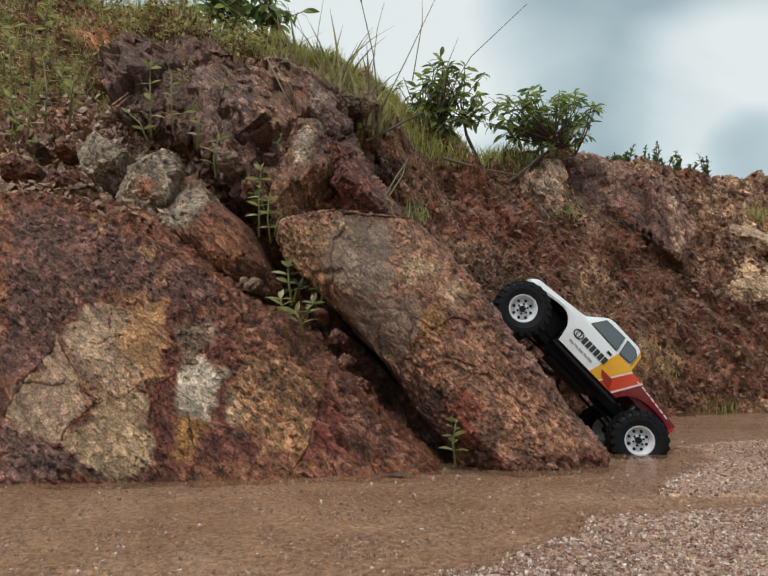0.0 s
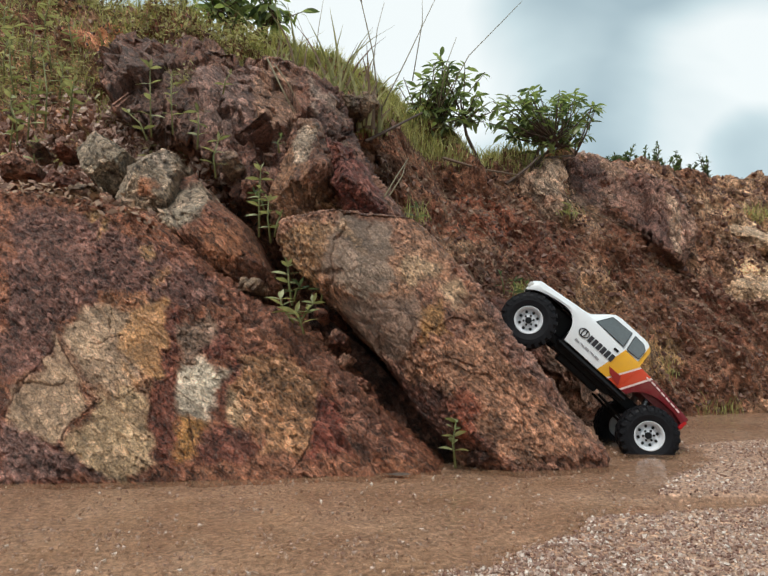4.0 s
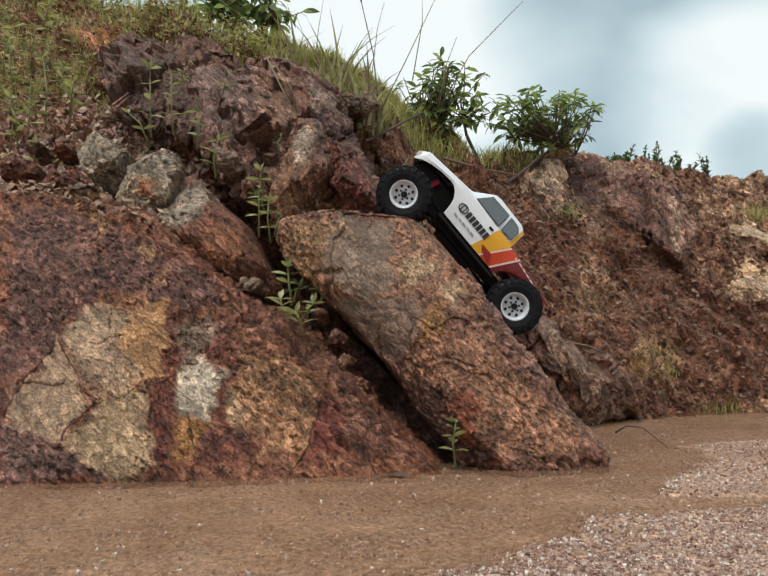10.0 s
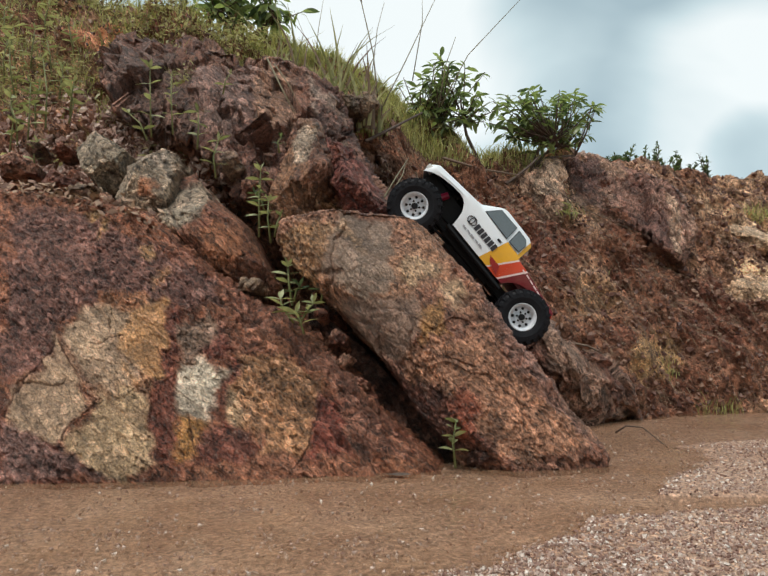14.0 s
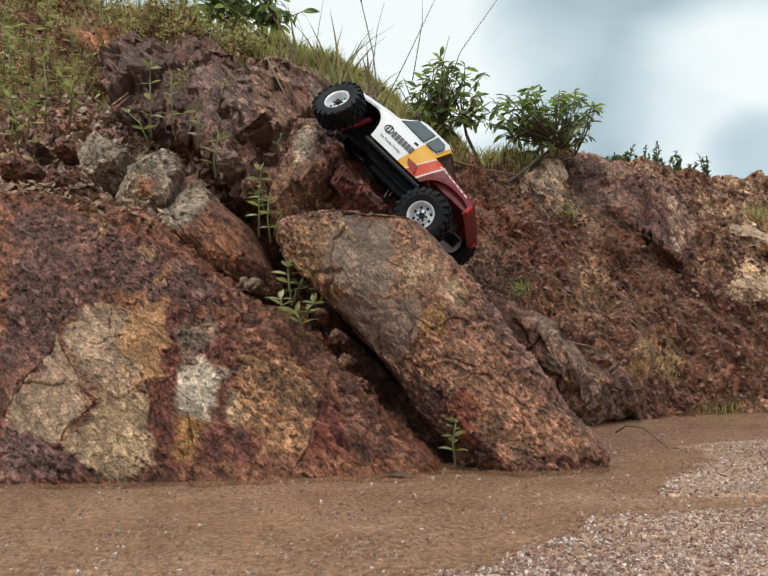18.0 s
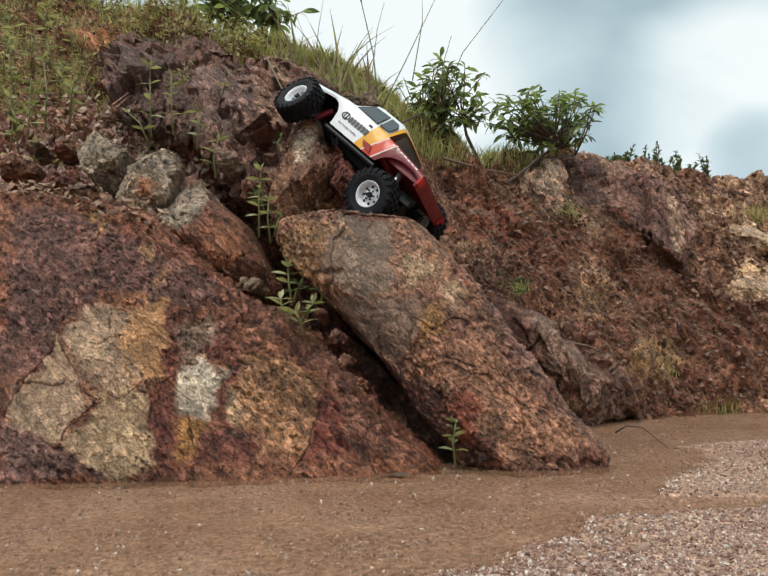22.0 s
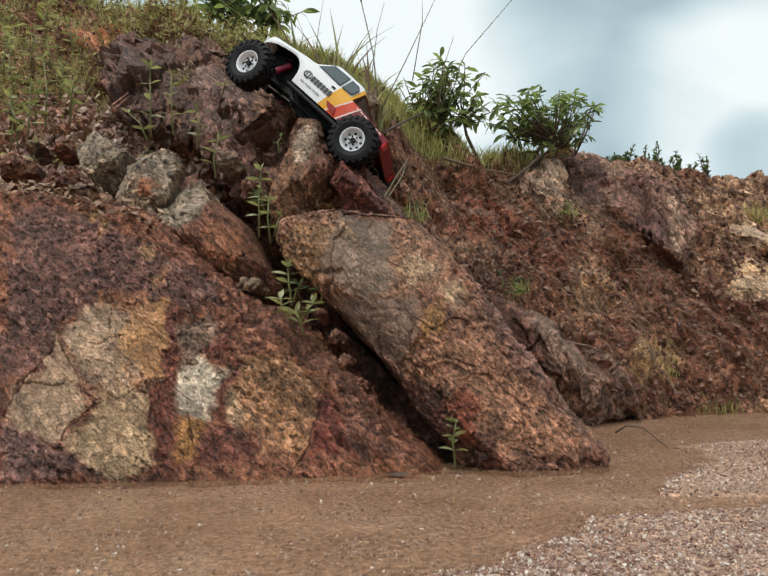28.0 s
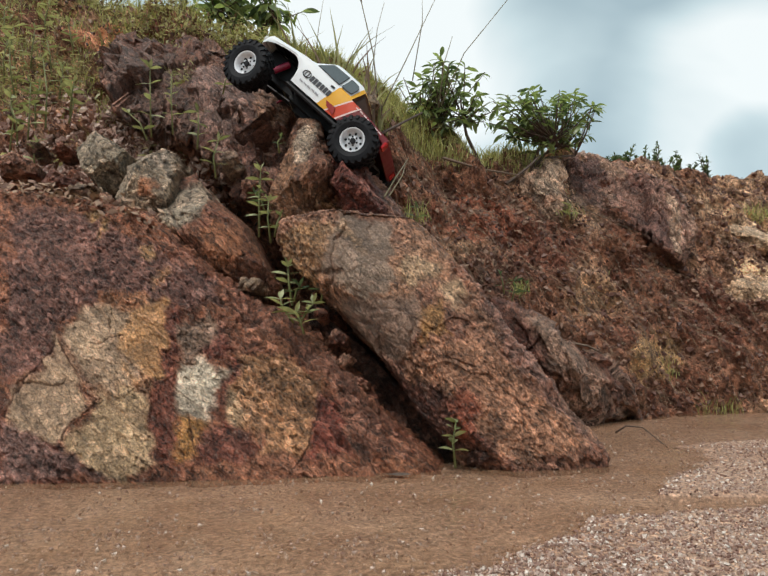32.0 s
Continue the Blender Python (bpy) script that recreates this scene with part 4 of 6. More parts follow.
boulder([(1.453, 2.780, 0.740), (1.587, 2.840, 0.787), (1.964, 2.950, 0.729), (1.858, 2.800, 0.612), (1.597, 2.720, 0.653), (1.451, 2.720, 0.674)], (1.611, 2.740, 0.689), (0.05, 0.25, 0.0), 0.04, ((0.56, 0.45, 0.33), (0.42, 0.31, 0.21), (0.64, 0.53, 0.41)),
        seed=27.0, n=220, rings=60, rough=0.006, facet=0.03, planes=4, chip=0.004, grit=0.003, flakes=60, blocks=5, label="pale sandy shelf high in the cut bank")


# ---- stream bed, water, grit ----
def bed_height(x, y):
    x, y = np.asarray(x, float), np.asarray(y, float)
    P = np.stack([x, y, 0 * x], 1)
    shift = x + 0.05 * layers(P * 6, 3, 0.5, 600) + 0.02 * layers(P * 30, 2, 0.5, 605)
    near = np.interp(y, [0.3, 0.516, 0.61, 0.693, 0.74, 0.79, 0.83, 0.9], [-0.14, -0.01, 0.07, 0.165, 0.29, 0.475, 0.8, 3.0])
    far_bar = np.interp(y, [0.78, 0.80, 0.83, 1.03, 1.15, 1.305, 1.386, 1.45, 1.6], [3.0, 0.57, 0.30, 0.46, 0.52, 0.57, 0.79, 1.25, 3.0])
    bar = np.maximum(ramp01((shift - near) / 0.11), ramp01((shift - far_bar) / 0.08))
    h = -0.007 + 0.012 * bar + 0.004 * layers(P * 7, 3, 0.5, 610) + 0.0025 * layers(P * 40, 3, 0.5, 620)
    far = ramp01((np.hypot(x - 0.3, y - 0.9) - 1.3) / 2.2)
    return h * (1 - far) + far * (0.03 + 0.02 * layers(P * 1.3, 3, 0.5, 630))


def sheet(xs, ys):
    """Points of a grid and its faces."""
    X, Y = np.meshgrid(xs, ys)
    n = len(xs)
    a = (np.arange(len(ys) - 1)[:, None] * n + np.arange(n - 1)[None]).ravel()
    return X.ravel(), Y.ravel(), np.stack([a, a + 1, a + n + 1, a + n], 1)


def ground():
    xs = np.concatenate([-np.geomspace(400, 4.2, 12), np.linspace(-4, -1.2, 30), np.linspace(-1.1, 1.9, 420), np.linspace(2.0, 5, 30), np.geomspace(5.2, 400, 12)])
    ys = np.concatenate([-np.geomspace(400, 4.2, 12), np.linspace(-4, -0.3, 34), np.linspace(-0.2, 2.6, 420), np.linspace(2.7, 5, 20), np.geomspace(5.2, 400, 12)])
    x, y, faces = sheet(xs, ys)
    m = ramp01(0.5 + layers(np.stack([x, y, 0 * x], 1) * 5, 3, 0.5, 640))[:, None]
    tint = np.array((0.36, 0.205, 0.13)) * (1 - m) + np.array((0.47, 0.295, 0.20)) * m
    return tagged(raw("ground", np.stack([x, y, bed_height(x, y)], 1), faces, BED, tint), "wet gravelly sand of a shallow stream bed", "ground", kind="structure")


ground()


def water():
    x, y, faces = sheet(np.linspace(-4.0, 5.0, 180), np.linspace(-3.5, 4.5, 170))
    z = 0.0006 * layers(np.stack([x * 9, y * 16, 0 * x], 1), 2, 0.5, 650)
    return tagged(raw("water", np.stack([x, y, z], 1), faces, WATER), "shallow muddy brown water with small ripples", "water", kind="structure")


water()

CHUNK = np.array([(1, 0, 0), (-1, 0.1, 0), (0, 1, 0.1), (0.1, -1, 0), (0, 0.1, 1), (0.1, 0, -1)], float)
CHUNK_F = np.array([(0, 2, 4), (2, 1, 4), (1, 3, 4), (3, 0, 4), (2, 0, 5), (1, 2, 5), (3, 1, 5), (0, 3, 5)])


def scatter(name, places, sizes, material, label, category, flat=0.7, seed=1):
    """Many small uneven stones in one object."""
    r = np.random.RandomState(seed)
    n = len(places)
    q = r.normal(size=(n, 4))
    q /= np.linalg.norm(q, axis=1, keepdims=True)
    w, x, y, z = q.T
    R = np.stack([1 - 2 * (y * y + z * z), 2 * (x * y - z * w), 2 * (x * z + y * w), 2 * (x * y + z * w), 1 - 2 * (x * x + z * z), 2 * (y * z - x * w),
                  2 * (x * z - y * w), 2 * (y * z + x * w), 1 - 2 * (x * x + y * y)], 1).reshape(n, 3, 3)
    form = CHUNK[None] * r.uniform(0.55, 1.25, (n, 6, 1)) * np.array([1, 0.8, flat])
    v = np.einsum("nij,nkj->nki", R, form) * np.asarray(sizes)[:, None, None] + np.asarray(places)[:, None, :]
    f = CHUNK_F[None] + (np.arange(n) * 6)[:, None, None]
    ob = raw(name, v.reshape(-1, 3), f.reshape(-1, 3), material, smooth=False)
    return tagged(ob, label, category, kind="stuff")


def grit():
    r = np.random.RandomState(5)
    n = 90000
    y = 0.40 + 1.7 * r.rand(n) ** 1.7
    x = r.uniform(-0.62, 0.66, n) * (y + 0.05)
    h = bed_height(x, y)
    keep = np.flatnonzero(r.rand(n) < ramp01((h + 0.008) / 0.010) * 0.93 + 0.07)[:38000]
    size = 0.0011 + 0.0028 * r.rand(len(keep)) ** 3
    P = np.stack([x[keep], y[keep], np.maximum(h[keep], -0.002) + size * 0.2], 1)
    scatter("gravel", P, size, GRIT, "fine pale brown river gravel in shallow water", "gravel")


grit()


def clods():
    r = np.random.RandomState(8)
    P = bank_points(r.uniform(-1.1, 2.1, 42000), r.rand(42000))
    scatter("rubble", P, (0.002 + 0.012 * r.rand(42000) ** 6) * (0.7 + 0.25 * P[:, 1]), CLODS, "loose red-brown clods and stones on the bank", "rubble", seed=3)


clods()


def loose_stones():
    r = np.random.RandomState(14)
    P = bank_points(r.normal(-0.66, 0.16, 4600), r.uniform(0.36, 0.66, 4600)) + np.outer(r.rand(4600), (0, -0.01, 0.006))
    scatter("loose_stones", P, 0.003 + 0.017 * r.rand(4600) ** 3, PEBBLES, "pinkish broken stones above the boulder", "stones", 0.5, 6)


PEBBLES = stone_material("broken_stone", (0.0, (0.15, 0.07, 0.05)), (0.5, (0.38, 0.23, 0.175)), (1.0, (0.62, 0.47, 0.39)))
loose_stones()


# ---- grass and plants ----
def blades(name, roots, heights, widths, material, label, lean=0.5, seed=2, category="grass"):
    """Curved, tapering grass blades in one object."""
    r = np.random.RandomState(seed)
    n, seg = len(roots), 4
    roots, heights, widths = np.asarray(roots, float), np.asarray(heights), np.asarray(widths)
    az, bend, face = r.uniform(0, math.tau, n), r.uniform(0.1, 1, n) * lean, r.uniform(0, math.pi, n)
    v = np.zeros((n, (seg + 1) * 2, 3))
    for i in range(seg + 1):
        s = i / seg
        c = roots + np.stack([np.cos(az) * bend * heights * s * s, np.sin(az) * bend * heights * s * s, heights * s * (1 - 0.28 * bend * s)], 1)
        w = widths * (1 - s ** 1.6) * 0.5 + 0.0002
        side = np.stack([np.cos(face) * w, np.sin(face) * w, 0 * w], 1)
        v[:, 2 * i], v[:, 2 * i + 1] = c - side, c + side
    f = np.array([(2 * i, 2 * i + 1, 2 * i + 3, 2 * i + 2) for i in range(seg)])
    F = f[None] + (np.arange(n) * (seg + 1) * 2)[:, None, None]
    return tagged(raw(name, v.reshape(-1, 3), F.reshape(-1, 4), material), label, category, kind="stuff")


def crest_grass():
    r = np.random.RandomState(11)
    n = 10000
    x = r.uniform(-1.6, 0.75, n)
    v = r.uniform(0.97 - 0.5 * ramp01((-0.55 - x) / 0.3) * r.rand(n), 1.14)
    P = bank_points(x, v) - (0, 0, 0.005)
    blades("grass", P, r.uniform(0.015, 0.065, n) * np.where(v > 0.95, 1.0, 0.7), r.uniform(0.002, 0.005, n), GRASS, "short green and yellow grass on the crest of the bank", 0.8)


crest_grass()


def turf():
    """Dense short grass on the rounded hillock behind the rocks."""
    r = np.random.RandomState(12)
    n = 9000
    P = bank_points(r.uniform(-0.42, 0.30, n), r.uniform(0.86, 1.06, n)) - (0, 0, 0.004)
    blades("grass", P, r.uniform(0.015, 0.05, n), r.uniform(0.0018, 0.004, n), GRASS, "dense short yellow-green turf on the hillock", 0.9, 13)


turf()


def leaf_mesh(length, width, material, fold=0.25, droop=0.25, blunt=0.8):
    """A pointed leaf from the origin along +x, folded along its rib."""
    me = bpy.data.meshes.new("leaf")
    n, vs, fs = 5, [], []
    for i in range(n + 1):
        s = i / n
        w = width * 0.5 * math.sin(math.pi * (0.04 + 0.94 * s) ** blunt) + 0.0001
        z = -droop * length * s * s
        vs += [(length * s, -w, z + fold * w), (length * s, 0, z), (length * s, w, z + fold * w)]
    for i in range(n):
        a = 3 * i
        fs += [(a, a + 3, a + 4, a + 1), (a + 1, a + 4, a + 5, a + 2)]
    me.from_pydata(vs, [], fs)
    me.materials.append(material)
    me.polygons.foreach_set("use_smooth", [True] * len(me.polygons))
    return me


def leaf_at(me, parent, place, ahead, size, r):
    ahead = Vector(ahead).normalized()
    side = Vector((0, 0, 1)).cross(ahead)
    side = side.normalized() if side.length > 0.05 else Vector((1, 0, 0))
    m = Matrix((ahead, side, ahead.cross(side))).transposed() @ Matrix.Rotation(r.uniform(-0.7, 0.7), 3, "X")
    ob = new("leaf", me)
    ob.parent = parent
    ob.matrix_basis = Matrix.LocRotScale(place, m.to_quaternion(), (size, size, size))
    return ob


def bush(foot, middle, spread, tips, material, material_joined, leaf, label, seed, name="bush", trunk_r=0.007, rosette=8, stems=3):
    """Stems that fork to tips inside an uneven crown; each tip carries a whorl of leaves."""
    r = random.Random(seed)
    foot, middle = Vector(foot), Vector(middle)
    top = tagged(new(name), label, "bush")
    top.location = foot
    bm, me = bmesh.new(), leaf_mesh(leaf, leaf * 0.33, material, 0.25, 0.35, 1.35)
    forks = []
    for i in range(stems):
        f = middle - foot + Vector((r.uniform(-0.55, 0.55) * spread[0], r.uniform(-0.4, 0.4) * spread[1], r.uniform(-0.9, -0.3) * spread[2]))
        bend = f * 0.5 + Vector((r.uniform(-0.02, 0.02), 0, 0.02))
        tube(bm, [Vector((r.uniform(-0.01, 0.01), 0, -0.02)), bend, f], [trunk_r, trunk_r * 0.75, trunk_r * 0.5], 6)
        forks.append(f)
    leaves = []
    for i in range(tips):
        while True:
            u = Vector((r.uniform(-1, 1), r.uniform(-1, 1), r.uniform(-1, 1)))
            if 0.2 < u.length < 1 and (u.z > -0.6 or r.random() < 0.5):
                break
        tip = middle - foot + Vector((u.x * spread[0], u.y * spread[1], u.z * spread[2])) * r.uniform(0.65, 1.22)
        f = min(forks, key=lambda q: (q - tip).length + r.random() * 0.08)
        bend = f.lerp(tip, 0.5) + Vector((0, 0, -0.012))
        tube(bm, [f, bend, tip], [trunk_r * 0.42, trunk_r * 0.3, trunk_r * 0.18], 5)
        grow = (tip - f).normalized()
        for k in range(rosette):
            a = k * 2.4 + r.random()
            back = r.random() * 0.075 * (1 if k > 2 else 0.2)
            out = Vector((math.cos(a), math.sin(a), r.uniform(-0.95, 0.7))) + grow * 0.35
            leaves.append((tip - grow * back, out, r.uniform(0.65, 1.15)))
    part("branch_frame", bm, BARK, top, "thin brown forking branches", True)
    for p, d, s in leaves[:290]:
        leaf_at(me, top, p, d, s, r)
    # the rest of the leaves in one mesh
    vs, fs = [], []
    base = np.array([tuple(v.co) for v in me.vertices])
    for p, d, s in leaves[290:]:
        d = d.normalized()
        side = Vector((0, 0, 1)).cross(d).normalized()
        m = np.array(Matrix((d, side, d.cross(side))).transposed() @ Matrix.Rotation(r.uniform(-0.7, 0.7), 3, "X"))
        k = len(vs)
        vs += list(base @ m.T * s + np.array(p))
        fs += [tuple(k + i for i in q.vertices) for q in me.polygons]
    if vs:
        rest = raw("foliage", vs, fs, material_joined)
        rest.parent = top
        tagged(rest, kind="stuff")
    return top


bush((0.336, 2.120, 0.834), (0.205, 2.120, 1.068), (0.175, 0.13, 0.160), 86, LEAF_BUSH, LEAF_BUSH_J, 0.042, "leafy green bush with glossy narrow leaves on the bank's crest", 1, rosette=7)
bush((0.527, 2.300, 0.867), (0.600, 2.300, 1.060), (0.245, 0.13, 0.140), 104, LEAF_BUSH, LEAF_BUSH_J, 0.044, "spreading green bush with glossy narrow leaves above the cut bank", 2, rosette=7)
bush((-0.468, 2.050, 1.194), (-0.473, 2.050, 1.369), (0.19, 0.12, 0.10), 50, LEAF_BUSH, LEAF_BUSH_J, 0.06, "dark green bush at the top of the slope", 3, rosette=7)


def far_shrubs():
    r = random.Random(21)
    me = leaf_mesh(0.042, 0.019, LEAF_DARK)
    for foot, h in (((1.086, 3.000, 1.122), 0.05), ((1.200, 3.100, 1.142), 0.10), ((1.280, 3.100, 1.129), 0.07), ((1.407, 3.200, 1.147), 0.12), ((1.528, 3.300, 1.164), 0.08), ((1.644, 3.400, 1.189), 0.06), ((1.752, 3.500, 1.205), 0.05), ((1.806, 3.500, 1.196), 0.12), ((1.140, 3.050, 1.131), 0.07), ((1.236, 3.100, 1.134), 0.06), ((1.343, 3.150, 1.137), 0.08), ((1.442, 3.200, 1.142), 0.07), ((1.561, 3.300, 1.159), 0.10), ((1.839, 3.500, 1.190), 0.09)):
        top = tagged(new("shrub"), "small dark shrub on the far crest", "shrub", "shrubs on the far crest")
        top.location = Vector(foot) - Vector((r.uniform(-0.02, 0.02), 0, r.uniform(0.03, 0.06)))
        h *= r.uniform(0.9, 1.5)
        bm = bmesh.new()
        lean = Vector((r.uniform(-0.02, 0.05), 0, 0))
        for k in range(3):
            tip = Vector((r.uniform(-0.05, 0.05), r.uniform(-0.02, 0.02), h * r.uniform(0.8, 1.35))) + lean
            tube(bm, [(0, 0, -0.05), tip * 0.5, tip], [0.004, 0.003, 0.0015], 5)
            for j in range(26):
                s = 0.1 + 0.9 * j / 25
                a = r.random() * math.tau
                leaf_at(me, top, tip * s, (math.cos(a), math.sin(a), r.uniform(0.3, 1.4)), r.uniform(0.5, 0.95) * (1.15 - 0.5 * s), r)
        part("stems", bm, BARK, top)


far_shrubs()


def herb(foot, tip, pairs, leaf, seed, material=LEAF_HERB, label="young green herb with paired pointed leaves", name="herb"):
    r = random.Random(seed)
    foot, tip = Vector(foot), Vector(tip) - Vector(foot)
    top = tagged(new(name), label, "plant")
    top.location = foot
    bm, me = bmesh.new(), leaf_mesh(leaf, leaf * (0.34 if leaf != 0.0215 else 0.62), material, 0.12, 0.25, 1.0)
    bend = tip * 0.5 + Vector((r.uniform(-0.008, 0.008), 0, 0))
    tube(bm, [Vector((0, 0.004, -0.012)), bend, tip], [0.0022, 0.0017, 0.001], 6)
    part("stem", bm, STEM, top, "", True)
    for k in range(pairs):
        s = 0.25 + 0.75 * k / max(pairs - 1, 1)
        p = bend * (2 * s) if s < 0.5 else bend.lerp(tip, 2 * s - 1)
        a = r.random() * 0.9 - 0.45 + (k % 2) * 1.2
        for sgn in (1, -1):
            leaf_at(me, top, p, (sgn * math.cos(a), sgn * math.sin(a) * 0.8, r.uniform(0.15, 0.7)), r.uniform(0.75, 1.1) * (1.1 - 0.25 * s), r)
    for k in range(2):
        leaf_at(me, top, tip, (r.uniform(-0.5, 0.5), r.uniform(-0.5, 0.5), 1), 0.6, r)
    return top


for i, (foot, tip, pairs, size) in enumerate((
        ((-0.517, 1.370, 0.674), (-0.525, 1.370, 0.820), 4, 0.036), ((-0.466, 1.360, 0.677), (-0.473, 1.360, 0.801), 5, 0.026), ((-0.402, 1.330, 0.633), (-0.402, 1.330, 0.703), 3, 0.034),
        ((-0.344, 1.270, 0.551), (-0.340, 1.270, 0.617), 3, 0.032), ((-0.235, 1.180, 0.412), (-0.234, 1.180, 0.527), 6, 0.032), ((-0.211, 1.170, 0.399), (-0.216, 1.170, 0.466), 3, 0.024),
        ((-0.522, 1.360, 0.663), (-0.565, 1.360, 0.713), 2, 0.026), ((-0.159, 1.100, 0.275), (-0.167, 1.100, 0.331), 4, 0.030), ((-0.144, 1.080, 0.240), (-0.120, 1.080, 0.265), 3, 0.034), ((-0.153, 1.080, 0.244), (-0.176, 1.080, 0.272), 3, 0.034),
        ((-0.134, 1.070, 0.225), (-0.148, 1.070, 0.248), 3, 0.036), ((0.110, 1.005, 0.017), (0.111, 1.005, 0.074), 5, 0.0215), ((-0.800, 1.320, 0.621), (-0.803, 1.320, 0.730), 4, 0.034), ((-0.768, 1.330, 0.646), (-0.768, 1.330, 0.767), 5, 0.032),
        ((-0.748, 1.360, 0.691), (-0.772, 1.380, 0.848), 5, 0.030), ((-0.909, 1.500, 0.907), (-0.917, 1.500, 0.989), 3, 0.045), ((-0.707, 1.380, 0.710), (-0.703, 1.380, 0.767), 3, 0.034), ((0.655, 2.200, 0.674), (0.656, 2.200, 0.709), 3, 0.045),
        ((-0.753, 1.420, 0.784), (-0.747, 1.420, 0.844), 3, 0.035), ((-0.720, 1.280, 0.566), (-0.717, 1.280, 0.618), 3, 0.026), ((-0.376, 1.430, 0.800), (-0.360, 1.430, 0.836), 2, 0.02), ((-0.201, 1.150, 0.406), (-0.190, 1.150, 0.433), 2, 0.02))):
    herb(foot, tip, pairs, size, 40 + i, label="small green seedling at the water's edge" if i == 11 else "young green herb with paired pointed leaves")

for i, (foot, tip, pairs, size) in enumerate((
        ((-0.861, 1.425, 0.794), (-0.871, 1.415, 0.894), 4, 0.026), ((-0.864, 1.489, 0.891), (-0.852, 1.479, 0.971), 5, 0.028), ((-0.947, 1.533, 0.958), (-0.957, 1.523, 1.048), 4, 0.030), ((-0.707, 1.382, 0.729), (-0.695, 1.372, 0.789), 5, 0.032), ((-0.802, 1.471, 0.864), (-0.812, 1.461, 0.934), 4, 0.026),
        ((-0.768, 1.356, 0.690), (-0.756, 1.346, 0.770), 5, 0.028), ((-0.785, 1.322, 0.639), (-0.795, 1.312, 0.709), 4, 0.030), ((-0.876, 1.567, 1.009), (-0.864, 1.557, 1.079), 5, 0.032), ((-0.780, 1.527, 0.949), (-0.790, 1.517, 1.009), 4, 0.026), ((-0.904, 1.453, 0.837), (-0.892, 1.443, 0.927), 5, 0.028))):
    herb(foot, tip, pairs, size, 80 + i, label="leafy green weed standing on the slope", name="weed")


def weeds():
    """Low tangled weeds and dead stalks on the slope above the rocks."""
    r = np.random.RandomState(31)
    n = 19000
    x, v = r.uniform(-1.7, -0.35, n), r.uniform(0.42, 1.05, n)
    P = bank_points(x, v)
    keep = (layers(P * 5, 3, 0.5, 500) > np.where(x < -0.75, -0.06, np.where(v < 0.85, 0.16, -0.25))) & (np.hypot((x + 0.88) / 0.10, (P[:, 2] - 1.14) / 0.06) > r.uniform(0.5, 1.2, n))
    P = P[keep]
    n = len(P)
    L = r.uniform(0.008, 0.026, (n, 1))
    d = r.normal(size=(n, 3)) * (1, 1, 0.6) + (0, -0.5, 0.35)
    d /= np.linalg.norm(d, axis=1, keepdims=True)
    s = np.cross(d, (0.2, 0.1, 1.0))
    s /= np.linalg.norm(s, axis=1, keepdims=True)
    P = P + np.outer(r.rand(n), (0, -0.02, 0.02)) + np.outer(r.rand(n) ** 2 * 0.06, (0, 0, 1))
    w = L * r.uniform(0.12, 0.22, (n, 1))
    V = np.stack([P, P + d * L * 0.45 + s * w, P + d * L - (0, 0, 1) * L * 0.2, P + d * L * 0.45 - s * w], 1)
    green = r.rand(n) < 0.66
    for pick, name, material, label, category in ((green, "weeds", WEED, "tangled green weeds on the earth slope", "weeds"), (~green, "dead_leaves", STRAW, "dry dead leaves among the weeds", "leaf litter")):
        q = V[pick]
        tagged(raw(name, q.reshape(-1, 3), np.arange(len(q) * 4).reshape(-1, 4), material), label, category, kind="stuff")


WEED = leaf_material("weed_leaf", (0.19, 0.19, 0.09), (0.60, 0.56, 0.34), 0.5, True, 0.4)
weeds()


def weed_blades():
    """Thin grass and dry stems standing among the weeds."""
    r = np.random.RandomState(33)
    for n, seed, material, name, label in ((4200, 41, GRASS, "grass", "thin pale green grass among the weeds"), (2600, 42, STRAW_PALE, "dry_grass", "thin dry grass stems among the weeds")):
        x, v = r.uniform(-1.7, -0.40, n), r.uniform(0.50, 1.02, n)
        P = bank_points(x, v)
        keep = layers(P * 5, 3, 0.5, 500) > np.where(x < -0.72, -0.15, np.where(v < 0.85, 0.2, -0.25))
        P = P[keep]
        blades(name, P, r.uniform(0.02, 0.085, len(P)), r.uniform(0.0012, 0.0030, len(P)), material, label, 1.0, seed)


STRAW_PALE = leaf_material("pale_straw", (0.20, 0.15, 0.09), (0.50, 0.42, 0.27), 0.7, True, 0.2)
weed_blades()


